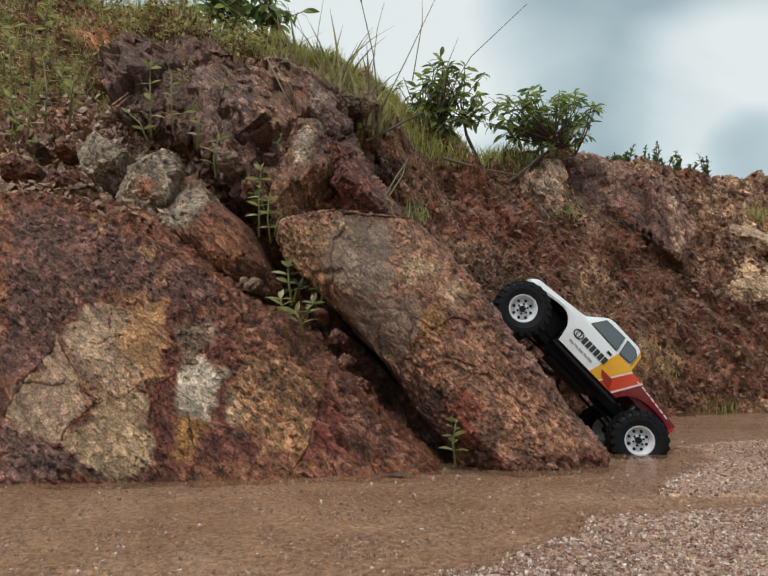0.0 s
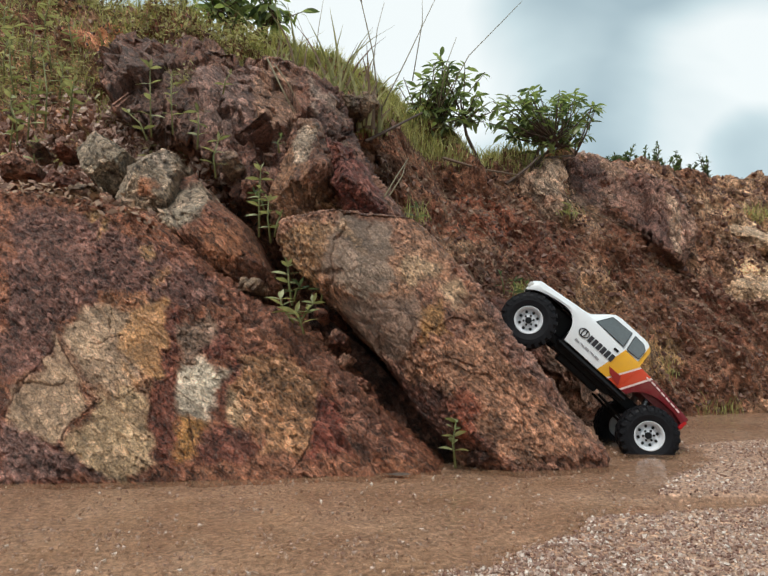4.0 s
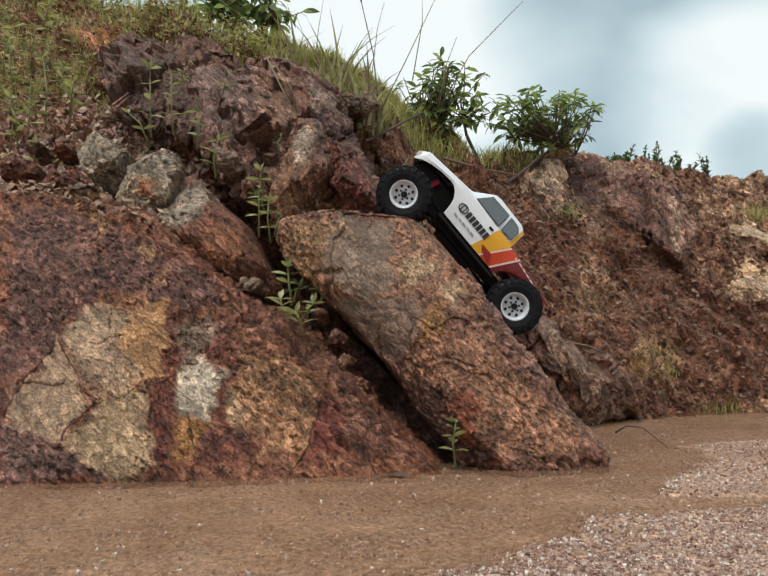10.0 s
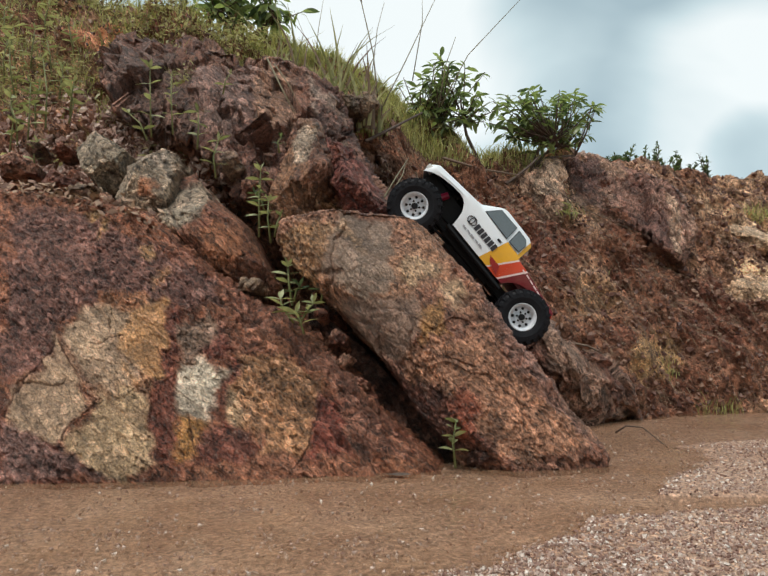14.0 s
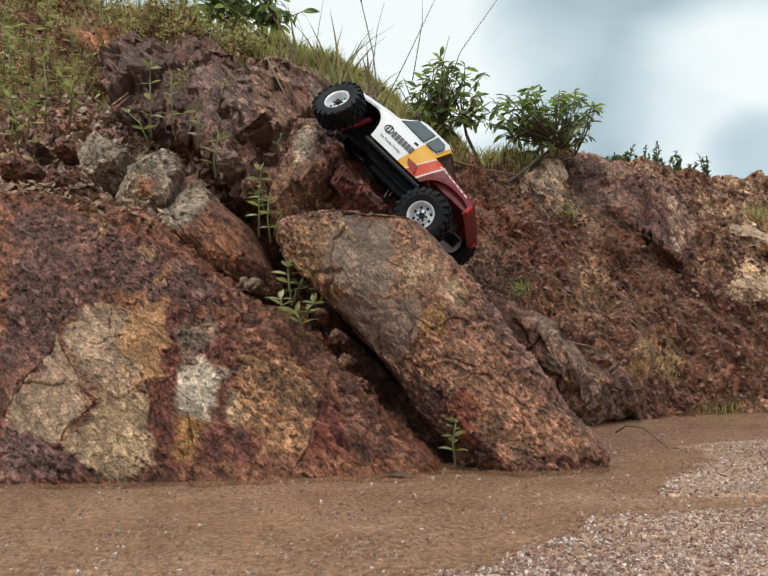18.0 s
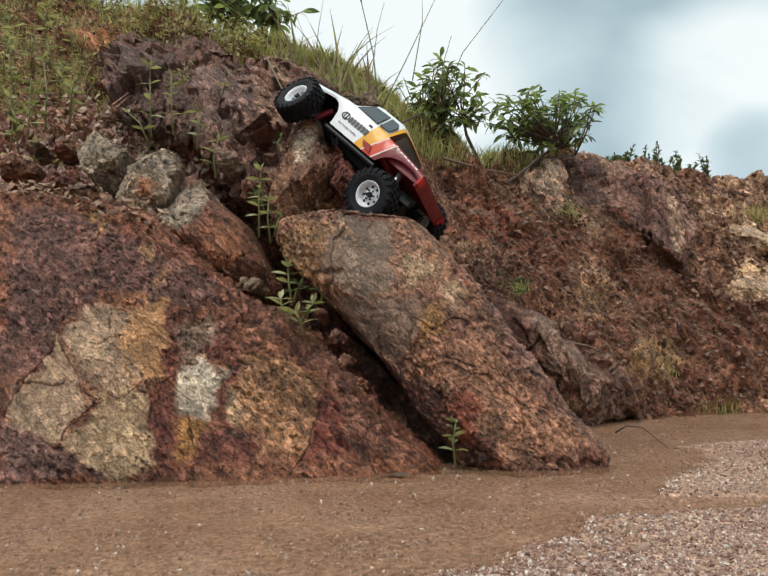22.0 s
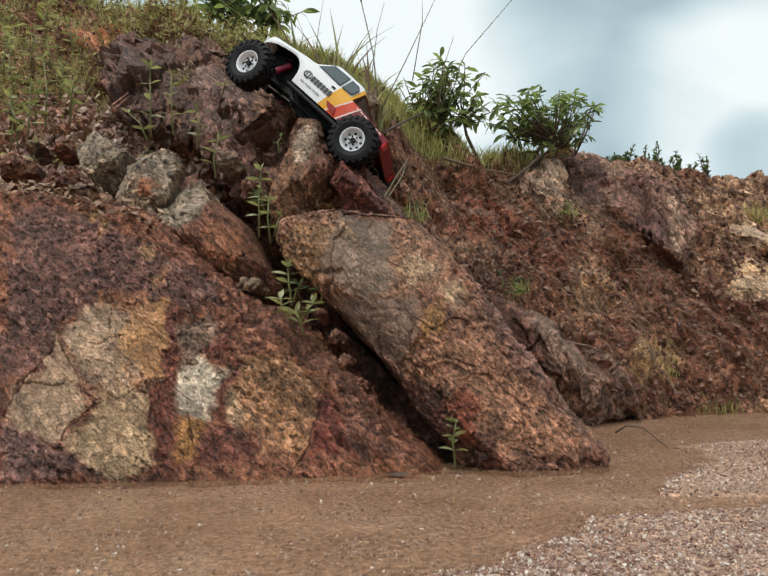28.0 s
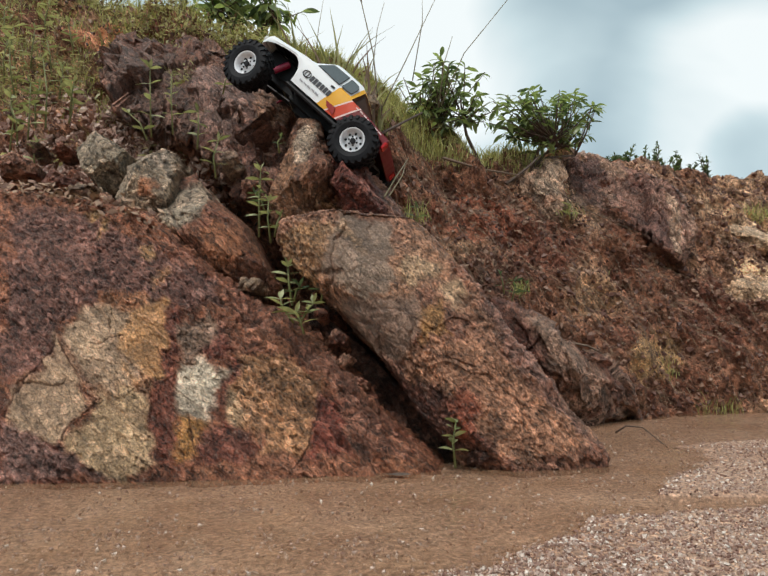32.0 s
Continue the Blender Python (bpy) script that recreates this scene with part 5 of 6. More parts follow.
def slope_straw():
    """Thin dry stalks and rootlets that lie down the bank."""
    r = np.random.RandomState(17)
    n = 3600
    x, v, L = r.uniform(-0.05, 2.0, n), r.uniform(0.05, 0.98, n), r.uniform(0.015, 0.09, n)
    out = np.outer(r.uniform(0.002, 0.014, n), (0, -0.7, 0.5))
    roots = bank_points(x, v) + out * 0.5
    tips = bank_points(x + L * r.uniform(0.1, 1.0, n), np.maximum(v - L * r.uniform(0.3, 1.0, n), 0.02)) + out
    d = tips - roots
    s = np.cross(d, (0, -0.8, 0.6))
    s *= (r.uniform(0.0003, 0.0009, len(s)) / np.linalg.norm(s, axis=1))[:, None]
    lift = np.array((0, -0.7, 0.5)) * r.uniform(0.0, 0.006, (len(s), 1))
    m = (roots + tips) / 2 + lift
    v = np.stack([roots - s, roots + s, m - s, m + s, tips - s * 0.4, tips + s * 0.4], 1).reshape(-1, 3)
    f = (np.array([(0, 1, 3, 2), (2, 3, 5, 4)])[None] + (np.arange(len(s)) * 6)[:, None, None]).reshape(-1, 4)
    tagged(raw("straw", v, f, STRAW), "thin dry stalks and rootlets lying down the bank", "straw", kind="stuff")


slope_straw()


def slope_litter():
    """Small curled dead leaves and flakes that have slid down the bank."""
    r = np.random.RandomState(23)
    n = 15000
    x, v = r.uniform(-0.1, 2.0, n), r.uniform(0.03, 0.97, n)
    P = bank_points(x, v)
    keep = layers(P * 3.2, 3, 0.5, 520) > r.uniform(-0.45, 0.25, n)
    P, x, v = P[keep], x[keep], v[keep]
    n = len(P)
    down = bank_points(x + 0.02, np.maximum(v - 0.02, 0.0)) - P
    down /= np.linalg.norm(down, axis=1, keepdims=True)
    d = down + r.normal(size=(n, 3)) * 0.55
    d /= np.linalg.norm(d, axis=1, keepdims=True)
    s = np.cross(d, (0.1, -0.8, 0.6)) + r.normal(size=(n, 3)) * 0.35
    s /= np.linalg.norm(s, axis=1, keepdims=True)
    L = r.uniform(0.004, 0.012, (n, 1)) * (0.75 + 0.12 * P[:, 1:2])
    w = L * r.uniform(0.12, 0.28, (n, 1))
    P = P + np.outer(r.uniform(0.001, 0.008, n), (0, -0.8, 0.6))
    lift = np.array((0, -0.8, 0.6)) * L * r.uniform(-0.1, 0.3, (n, 1))
    V = np.stack([P - d * L * 0.5, P + s * w + lift, P + d * L * 0.5, P - s * w + lift], 1)
    tagged(raw("leaf_litter", V.reshape(-1, 3), np.arange(n * 4).reshape(-1, 4), LITTER), "small dry brown leaf litter on the cut bank", "leaf litter", kind="stuff")


LITTER = leaf_material("dry_litter", (0.10, 0.055, 0.036), (0.36, 0.245, 0.16), 0.7, True, 0.1)
slope_litter()


def rim_leaves():
    """Dead leaves and bark flakes caught along the top of the large boulder."""
    r = np.random.RandomState(29)
    n = 420
    t = r.rand(n)
    P = np.stack([np.interp(t, [0, 0.4, 0.75, 1], [-0.80, -0.66, -0.53, -0.42]), np.full(n, 1.165), np.interp(t, [0, 0.4, 0.75, 1], [0.475, 0.487, 0.462, 0.425])], 1)
    P = P + np.stack([r.normal(size=n) * 0.01, r.uniform(-0.025, 0.06, n), r.uniform(-0.012, 0.016, n)], 1)
    P[:, 2] += 0.25 * np.maximum(P[:, 1] - 1.165, -0.02)
    d = r.normal(size=(n, 3)) * (1, 0.7, 0.8)
    d /= np.linalg.norm(d, axis=1, keepdims=True)
    s = np.cross(d, r.normal(size=(n, 3)) * 0.5 + (0, -0.5, 0.8))
    s /= np.linalg.norm(s, axis=1, keepdims=True)
    up = np.cross(s, d)
    L = r.uniform(0.007, 0.023, (n, 1))
    w = L * r.uniform(0.15, 0.32, (n, 1))
    V = np.stack([P - d * L * 0.5, P + s * w + up * w * 0.5, P + d * L * 0.5 + up * L * 0.15, P - s * w + up * w * 0.5], 1)
    tagged(raw("dead_leaves", V.reshape(-1, 3), np.arange(n * 4).reshape(-1, 4), FLAKES), "pale brown dead leaves and flakes along the boulder's top", "leaf litter", kind="stuff")


FLAKES = leaf_material("dead_flakes", (0.15, 0.075, 0.05), (0.50, 0.34, 0.23), 0.7, True, 0.1)
rim_leaves()


def tall_grass(foot, count, spread, seed):
    r = random.Random(seed)
    top = tagged(new("grass_tuft"), "tall tuft of coarse green and dry grass on the crest", "grass")
    top.location = foot
    for k in range(count):
        bm = bmesh.new()
        a, L = r.uniform(-1, 1), 0.08 + 0.24 * r.random() ** 1.5
        base = Vector((r.uniform(-1, 1) * spread, r.uniform(-0.02, 0.04), -0.03 - 0.03 * r.random()))
        lean = Vector((a * 0.55 + r.uniform(-0.15, 0.15), r.uniform(-0.4, 0.3), 0))
        w = r.uniform(0.0022, 0.0050)
        prev = None
        for i in range(6):
            s = i / 5
            c = base + Vector((0, 0, L * (s - 0.25 * abs(a) * s * s))) + lean * (L * s * s)
            ww = w * (1 - s ** 2) + 0.0003
            cur = [bm.verts.new(c + Vector((-ww, 0, 0))), bm.verts.new(c + Vector((0, -ww * 0.5, 0))), bm.verts.new(c + Vector((ww, 0, 0)))]
            if prev:
                bm.faces.new((prev[0], prev[1], cur[1], cur[0]))
                bm.faces.new((prev[1], prev[2], cur[2], cur[1]))
            prev = cur
        part("blade", bm, GRASS_TALL if r.random() < 0.7 else STRAW, top, "", True)


GRASS_TALL = leaf_material("tall_grass", (0.20, 0.21, 0.08), (0.50, 0.47, 0.25), 0.5)
tall_grass((-0.070, 1.640, 0.830), 32, 0.060, 77)
tall_grass((-0.165, 1.660, 0.880), 18, 0.055, 78)
tall_grass((-0.265, 1.720, 0.980), 16, 0.060, 79)

STALKS = []


def stalk(points, r0, label, head=0.0, sway=False):
    p0 = Vector(points[0])
    bm = bmesh.new()
    pts = [Vector(p) - p0 for p in points]
    tube(bm, pts, [r0 * (1 - 0.6 * i / (len(pts) - 1)) for i in range(len(pts))], 5)
    if head:
        d = (pts[-1] - pts[-2]).normalized()
        for k in range(9):
            q = pts[-1] - d * head * k / 9
            w = Vector((math.cos(k * 2.4), math.sin(k * 2.4), 0.6)) * 0.012
            tube(bm, [q, q + d * 0.012 + w * 0.3], [0.0018, 0.0006], 4)
    ob = tagged(linked("grass_stalk", bm, STRAW_STEM, None, True), label, "grass stalk")
    ob.location = p0
    if sway:
        STALKS.append(ob)
    return ob


STRAW_STEM = plain("straw_stem", (0.20, 0.17, 0.10), 0.7, grain=0.3)
stalk([(-0.019, 1.720, 0.843), (0.064, 1.720, 1.015), (0.148, 1.720, 1.198)], 0.0022, "tall dry grass stalk against the sky")
stalk([(0.080, 1.720, 0.950), (0.109, 1.720, 1.124), (0.109, 1.720, 1.191)], 0.0016, "thin side shoot of a tall grass stalk")
stalk([(-0.016, 1.660, 0.867), (-0.029, 1.660, 0.999), (-0.062, 1.660, 1.148), (-0.070, 1.660, 1.172)], 0.0022, "tall grass stalk with a dark seed head", 0.03)
stalk([(0.176, 1.900, 0.952), (0.254, 1.900, 1.119), (0.395, 1.900, 1.289), (0.414, 1.900, 1.311)], 0.0018, "thin arching grass stalk against the sky", 0, True)
stalk([(0.168, 1.900, 0.945), (0.189, 1.900, 1.087), (0.218, 1.900, 1.176)], 0.0020, "short upright grass stalk above the bush", 0, True)
stalk([(-0.196, 1.700, 0.948), (-0.184, 1.700, 1.091), (-0.171, 1.700, 1.179)], 0.0015, "thin grass stalk on the crest")
stalk([(-0.033, 1.700, 0.962), (-0.019, 1.700, 1.091), (0.001, 1.700, 1.172)], 0.0014, "thin bent grass stalk on the crest")
stalk([(-0.254, 1.720, 0.971), (-0.228, 1.720, 1.088), (-0.257, 1.720, 1.161)], 0.0012, "thin pale grass stalk on the crest")
stalk([(-0.288, 1.500, 0.909), (-0.244, 1.460, 0.814), (-0.206, 1.420, 0.735)], 0.0022, "dry stalk hanging over the rock")
stalk([(-0.270, 1.500, 0.894), (-0.229, 1.460, 0.826), (-0.195, 1.420, 0.755)], 0.0016, "dry stalk hanging over the rock")
stalk([(0.001, 1.300, 0.507), (0.026, 1.380, 0.572), (0.058, 1.450, 0.640)], 0.0022, "dry stalk leaning in the gully")
stalk([(0.011, 1.300, 0.509), (0.041, 1.380, 0.577), (0.050, 1.450, 0.624)], 0.0018, "dry stalk leaning in the gully")


def branch(points, r0, label, name="twig", material=None):
    bm = bmesh.new()
    p0 = Vector(points[0])
    tube(bm, [Vector(p) - p0 for p in points], [r0 * (1 - 0.5 * i / (len(points) - 1)) for i in range(len(points))], 6)
    ob = tagged(linked(name, bm, material or TWIG, None, True), label, "twig")
    ob.location = p0
    return ob


branch([(0.515, 1.450, 0.009), (0.536, 1.440, 0.025), (0.564, 1.420, 0.024), (0.573, 1.360, 0.003), (0.558, 1.220, -0.016)], 0.0022, "thin dark twig arching out of the water", material=BARK)
branch([(-0.046, 1.620, 0.740), (0.022, 1.720, 0.812), (0.115, 1.850, 0.909)], 0.005, "dark bare branch leaning from the bank", material=BARK)
branch([(0.189, 1.980, 0.811), (0.317, 2.050, 0.796), (0.459, 2.100, 0.789)], 0.005, "dry brown stick lying on the bank")
branch([(0.414, 2.100, 0.760), (0.513, 2.200, 0.851), (0.587, 2.280, 0.931)], 0.005, "dark bare branch below the bush", material=BARK)
branch([(0.551, 2.150, 0.780), (0.683, 2.100, 0.668), (0.897, 2.150, 0.591)], 0.0022, "long pale root hanging across the bank")
branch([(0.480, 1.720, 0.200), (0.501, 1.720, 0.216), (0.553, 1.740, 0.208), (0.605, 1.780, 0.188)], 0.004, "bleached root at the foot of the bank")


def edge_tufts():
    """Small tufts of grass where the bank meets the water and on its face."""
    r = np.random.RandomState(91)
    roots, h, w = [], [], []
    for at, n, spread, tall in (((1.056, 2.100, 0.008), 60, 0.07, 0.05), ((1.119, 2.100, 0.011), 40, 0.05, 0.06), ((0.882, 2.120, 0.170), 120, 0.08, 0.03), ((0.895, 2.100, 0.130), 80, 0.07, 0.03), ((1.791, 3.000, 0.857), 110, 0.10, 0.07),
                                ((0.080, 1.550, 0.525), 40, 0.03, 0.05), ((0.640, 2.150, 0.676), 40, 0.04, 0.035), ((0.069, 1.900, 0.866), 120, 0.07, 0.06), ((0.009, 1.850, 0.909), 160, 0.07, 0.06), ((-0.033, 1.750, 0.826), 90, 0.06, 0.05), ((0.152, 2.000, 0.854), 90, 0.06, 0.05),
                                ((0.501, 2.300, 0.900), 130, 0.12, 0.05), ((0.236, 2.050, 0.837), 130, 0.10, 0.05), ((0.675, 2.100, 0.452), 40, 0.06, 0.03), ((0.372, 1.750, 0.364), 50, 0.03, 0.04)):
        for _ in range(n):
            roots.append((at[0] + r.normal() * spread * 0.5, at[1] + r.normal() * 0.015, at[2] - 0.012 + r.normal() * spread * 0.18))
            h.append(tall * r.uniform(0.5, 1.3))
            w.append(r.uniform(0.0012, 0.003))
    blades("grass_tufts", roots, h, w, GRASS, "thin yellow-green grass tufts on the bank", 1.0, 4)


edge_tufts()
for i, (foot, tip, pairs, size) in enumerate((((0.326, 1.620, 0.331), (0.333, 1.620, 0.369), 3, 0.030), ((0.307, 1.620, 0.350), (0.298, 1.620, 0.388), 2, 0.028), ((0.071, 1.380, 0.475), (0.073, 1.380, 0.503), 2, 0.028), ((0.353, 1.660, 0.342), (0.373, 1.660, 0.367), 2, 0.026),
                                              ((-0.156, 1.100, 0.284), (-0.146, 1.100, 0.296), 2, 0.03), ((-0.109, 1.100, 0.284), (-0.114, 1.100, 0.305), 2, 0.024), ((-0.225, 1.330, 0.625), (-0.221, 1.330, 0.646), 2, 0.02), ((-0.229, 1.200, 0.464), (-0.248, 1.200, 0.488), 3, 0.024))):
    herb(foot, tip, pairs, size, 140 + i, LEAF_DARK, "dull green weed growing in a crevice", "weed")

bm = bmesh.new()
vs = [bm.verts.new((0.021 * math.cos(a) * (1 + 0.3 * math.cos(3 * a)), 0.008 * math.sin(a), 0.0015 * math.sin(2 * a))) for a in np.linspace(0, math.tau, 12)[:-1]]
bm.faces.new(vs)
floating = tagged(linked("dead_leaf", bm, BARK), "dark dead leaf floating on the water", "leaf")
floating.location = Vector((0.014, 0.955, 0.001)) + Vector((0, 0, 0.004))


# ---- the model truck: x ahead, y to its left, z up, origin midway between the axles ----
WB, TRACK, TYRE = 0.1535, 0.1146, 0.0545
truck = tagged(new("model_truck"), "radio-controlled model pickup, white with yellow, orange and red stripes", "model truck")


def truck_body():
    """The shell, as cross-sections from nose to tail with open wheel arches."""
    bm = bmesh.new()
    # x, roof or deck height, half width at the deck, shoulder height, half width at the shoulder, sill height

    def sill(x):
        s = float(np.interp(x, [0.0665, 0.069, 0.074, 0.082, 0.092, 0.105, 0.130, 0.155, 0.172, 0.182, 0.1865], [0.0235, 0.040, 0.054, 0.065, 0.0715, 0.0735, 0.0705, 0.0645, 0.0575, 0.0500, 0.0470]))
        if abs(x + 0.150) < 0.070:
            s = max(s, 0.0585 * (1 - (abs(x + 0.150) / 0.070) ** 2.6) ** 0.5)
        return s

    xs = [0.1865, 0.182, 0.174, 0.164, 0.154, 0.144, 0.134, 0.124, 0.114, 0.104, 0.094, 0.086, 0.079, 0.074, 0.071, 0.0685, 0.066, 0.060, 0.052, 0.043, 0.034, 0.026, 0.014, 0.0, -0.014, -0.026, -0.040, -0.052, -0.062, -0.0685]
    rows = []
    for x in xs:
        deck = float(np.interp(x, [-0.069, -0.056, 0.018, 0.028, 0.061, 0.075, 0.176, 0.1865], [0.119, 0.1285, 0.1300, 0.1265, 0.0955, 0.0920, 0.0800, 0.070]))
        wide = float(np.interp(x, [-0.069, 0.02, 0.061, 0.08, 0.176, 0.1865], [0.072, 0.073, 0.085, 0.090, 0.087, 0.082]))
        belt = float(np.interp(x, [-0.069, 0.05, 0.08, 0.176, 0.1865], [0.082, 0.0875, 0.0855, 0.0725, 0.063]))
        bw = float(np.interp(x, [-0.069, 0.08, 0.176, 0.1865], [0.0965, 0.0975, 0.0965, 0.090]))
        lo = min(sill(x), belt - 0.006)
        half = [(wide * 0.0, deck + 0.003), (wide * 0.6, deck + 0.002), (wide - 0.006, deck), (wide, deck - 0.005), (bw - 0.003, belt + 0.003), (bw, belt - 0.003), (bw + 0.0015, (belt + lo) / 2), (bw, lo)]
        ring = [(x, -y, z) for y, z in reversed(half[1:])] + [(x, y, z) for y, z in half]
        rows.append([bm.verts.new(p) for p in ring])
    for a, b in zip(rows, rows[1:]):
        for k in range(len(a) - 1):
            bm.faces.new((a[k], b[k], b[k + 1], a[k + 1]))
    bm.faces.new(rows[0])
    bm.faces.new(list(reversed(rows[-1])))
    # pickup bed: two sides, floor, tailgate
    for sgn in (1, -1):
        bx = [-0.0686, -0.076, -0.081, -0.0845, -0.087, -0.090, -0.094, -0.100, -0.108, -0.118, -0.130, -0.142, -0.1535, -0.164, -0.174, -0.183, -0.190, -0.194]
        outer = []
        for x in bx:
            top = float(np.interp(x, [-0.194, -0.10, -0.069], [0.0665, 0.0785, 0.0805]))
            lo = sill(x)
            lo = min(max(lo, 0.024 + 0), top - 0.012)
            outer.append([bm.verts.new(p) for p in ((x, sgn * 0.087, 0.045), (x, sgn * 0.087, top - 0.001), (x, sgn * 0.0885, top), (x, sgn * 0.0955, top), (x, sgn * 0.0975, top - 0.003),
                                                    (x, sgn * 0.0985, (top + lo) / 2), (x, sgn * 0.0975, lo))])
        for a, b in zip(outer, outer[1:]):
            for k in range(len(a) - 1):
                bm.faces.new((a[k], b[k], b[k + 1], a[k + 1]) if sgn > 0 else (a[k], a[k + 1], b[k + 1], b[k]))
        bm.faces.new(outer[0])
        bm.faces.new(outer[-1])
    box(bm, -0.1955, -0.190, -0.0968, 0.0968, 0.036, 0.0660, 0.0012)
    box(bm, -0.1945, -0.070, -0.0865, 0.0865, 0.044, 0.048)
    box(bm, -0.0755, -0.0695, -0.0865, 0.0865, 0.045, 0.0800)
    # cut the paint lines and colour what lies between them
    for x0, k in ((-0.0110, 0.21), (-0.0245, 0.57), (-0.0285, 0.57), (-0.0566, 0.52), (-0.0608, 0.52), (-0.0605, 0.0)):
        bmesh.ops.bisect_plane(bm, geom=bm.verts[:] + bm.edges[:] + bm.faces[:], plane_co=(x0, 0, 0), plane_no=(1, 0, k))
    bmesh.ops.recalc_face_normals(bm, faces=bm.faces[:])
    for f in bm.faces:
        c = f.calc_center_median()
        u, w, e = c.x + 0.21 * c.z, c.x + 0.57 * c.z, c.x + 0.52 * c.z
        if c.x > -0.0692 and c.z > 0.0855:
            f.material_index = 0 if c.x > -0.0605 else 5 if abs(f.normal.x) > 0.9 else 1
        else:
            f.material_index = 0 if u > -0.0110 else 1 if w > -0.0245 else 4 if w > -0.0285 else 2 if e > -0.0566 else 4 if e > -0.0608 else 3
    ob = part("body", bm, [WHITE, YELLOW, ORANGE, RED, PINK, BROWN], truck, "glossy white shell with yellow, orange and dark red bands")
    ob.data.polygons.foreach_set("use_smooth", [True] * len(ob.data.polygons))
    ob.data.set_sharp_from_angle(angle=radians(32))
    return ob


def poly(name, pts, material, parent, thick=0.0012, label=""):
    """A thin plate with its outline given by points, as thick as given along its normal."""
    bm = bmesh.new()
    vs = [bm.verts.new(p) for p in pts]
    f = bm.faces.new(vs)
    r = bmesh.ops.extrude_face_region(bm, geom=[f])
    f.normal_update()
    nrm = f.normal.copy()
    for g in r["geom"]:
        if isinstance(g, bmesh.types.BMVert):
            g.co += nrm * thick
    bmesh.ops.recalc_face_normals(bm, faces=bm.faces[:])
    return part(name, bm, material, parent, label)


def on_side(x, z, sgn=1, out=0.0008):
    """A point on the flank of the cab at that height."""
    y = float(np.interp(z, [0.0235, 0.055, 0.083, 0.089, 0.124, 0.129], [0.0975, 0.099, 0.0975, 0.0945, 0.073, 0.068]))
    return (x, sgn * (y + out), z)


def build_truck():
    body = truck_body()
    for sgn in (1, -1):
        for pane in (((0.045, 0.0905), (0.027, 0.1195), (-0.0195, 0.1205), (-0.0225, 0.0885)), ((-0.0305, 0.0885), (-0.0275, 0.1205), (-0.049, 0.1190), (-0.058, 0.111), (-0.058, 0.090))):
            poly("window", [on_side(x, z, sgn) for x, z in pane], GLASS, body, 0.001, "smoked side window")
            for a, b in zip(pane, pane[1:] + pane[:1]):
                bm = bmesh.new()
                tube(bm, [on_side(*a, sgn, 0.0012), on_side(*b, sgn, 0.0012)], 0.0009, 5)
                part("window_trim", bm, BLACK, body)
        # maker's name as plain bars, an oval badge, a script line
        for i in range(6):
            x0 = 0.0345 - i * 0.0102
            poly("decal_bar", [on_side(x, z, sgn) for x, z in ((x0, 0.0505), (x0 - 0.0080, 0.0502), (x0 - 0.0080, 0.0640), (x0, 0.0642))], INK, body, 0.0004)
        for rx, rz, lx in ((0.0105, 0.0078, 0.0), (0.0040, 0.0074, 0.0)):
            bm = bmesh.new()
            tube(bm, [on_side(0.0475 + rx * math.cos(a), 0.0580 + rz * math.sin(a), sgn) for a in np.linspace(0, math.tau, 21)], 0.0011, 5)
            part("badge_oval", bm, INK, body, "dark oval badge outline")
        poly("red_notch", [on_side(x, z, sgn, 0.0014) for x, z in ((-0.0280, 0.0425), (-0.0550, 0.0430), (-0.0635, 0.0265), (-0.0370, 0.0330))], DEEP, body, 0.0004)
        for i in range(5):
            x0 = 0.052 - i * 0.0120
            poly("script_bar", [on_side(x, z, sgn) for x, z in ((x0, 0.037 + 0.002 * (i % 2)), (x0 - 0.010, 0.036), (x0 - 0.010, 0.0395), (x0, 0.041))], GREY, body, 0.0004)
        for i in range(7):
            x0 = -0.090 - i * 0.0125
            z0 = float(np.interp(x0, [-0.194, -0.10], [0.0665, 0.0785]))
            poly("rail_mark", [(x0, sgn * 0.0984, z0 - 0.0032), (x0 - 0.0095, sgn * 0.0984, z0 - 0.0044), (x0 - 0.0095, sgn * 0.0987, z0 - 0.0072), (x0, sgn * 0.0987, z0 - 0.0060)], PINK, body, 0.0005)
        poly("door_handle", [on_side(x, z, sgn) for x, z in ((-0.012, 0.0720), (-0.022, 0.0720), (-0.022, 0.0765), (-0.012, 0.0765))], BLACK, body, 0.0025)
        bm = bmesh.new()
        box(bm, 0.1735, 0.1895, sgn * 0.060, sgn * 0.0935, 0.0545, 0.0665, 0.003)
        part("headlight", bm, LAMP, body, "clear rectangular headlight")
        bm = bmesh.new()
        box(bm, -0.1975, -0.191, sgn * 0.078, sgn * 0.0985, 0.042, 0.060, 0.0015)
        part("tail_lamp", bm, TAIL, body, "red tail lamp")
    poly("windshield", [(0.0285, 0.064, 0.1262), (0.0285, -0.064, 0.1262), (0.0605, -0.074, 0.0985), (0.0605, 0.074, 0.0985)], GLASS, body, 0.0012)
    poly("rear_window", [(-0.0695, 0.06, 0.114), (-0.0695, -0.06, 0.114), (-0.0695, -0.072, 0.088), (-0.0695, 0.072, 0.088)], GLASS, body, 0.0012)
    # chassis
    bm = bmesh.new()
    for sgn in (1, -1):
        box(bm, -0.185, 0.185, sgn * 0.030, sgn * 0.042, 0.006, 0.026, 0.001)
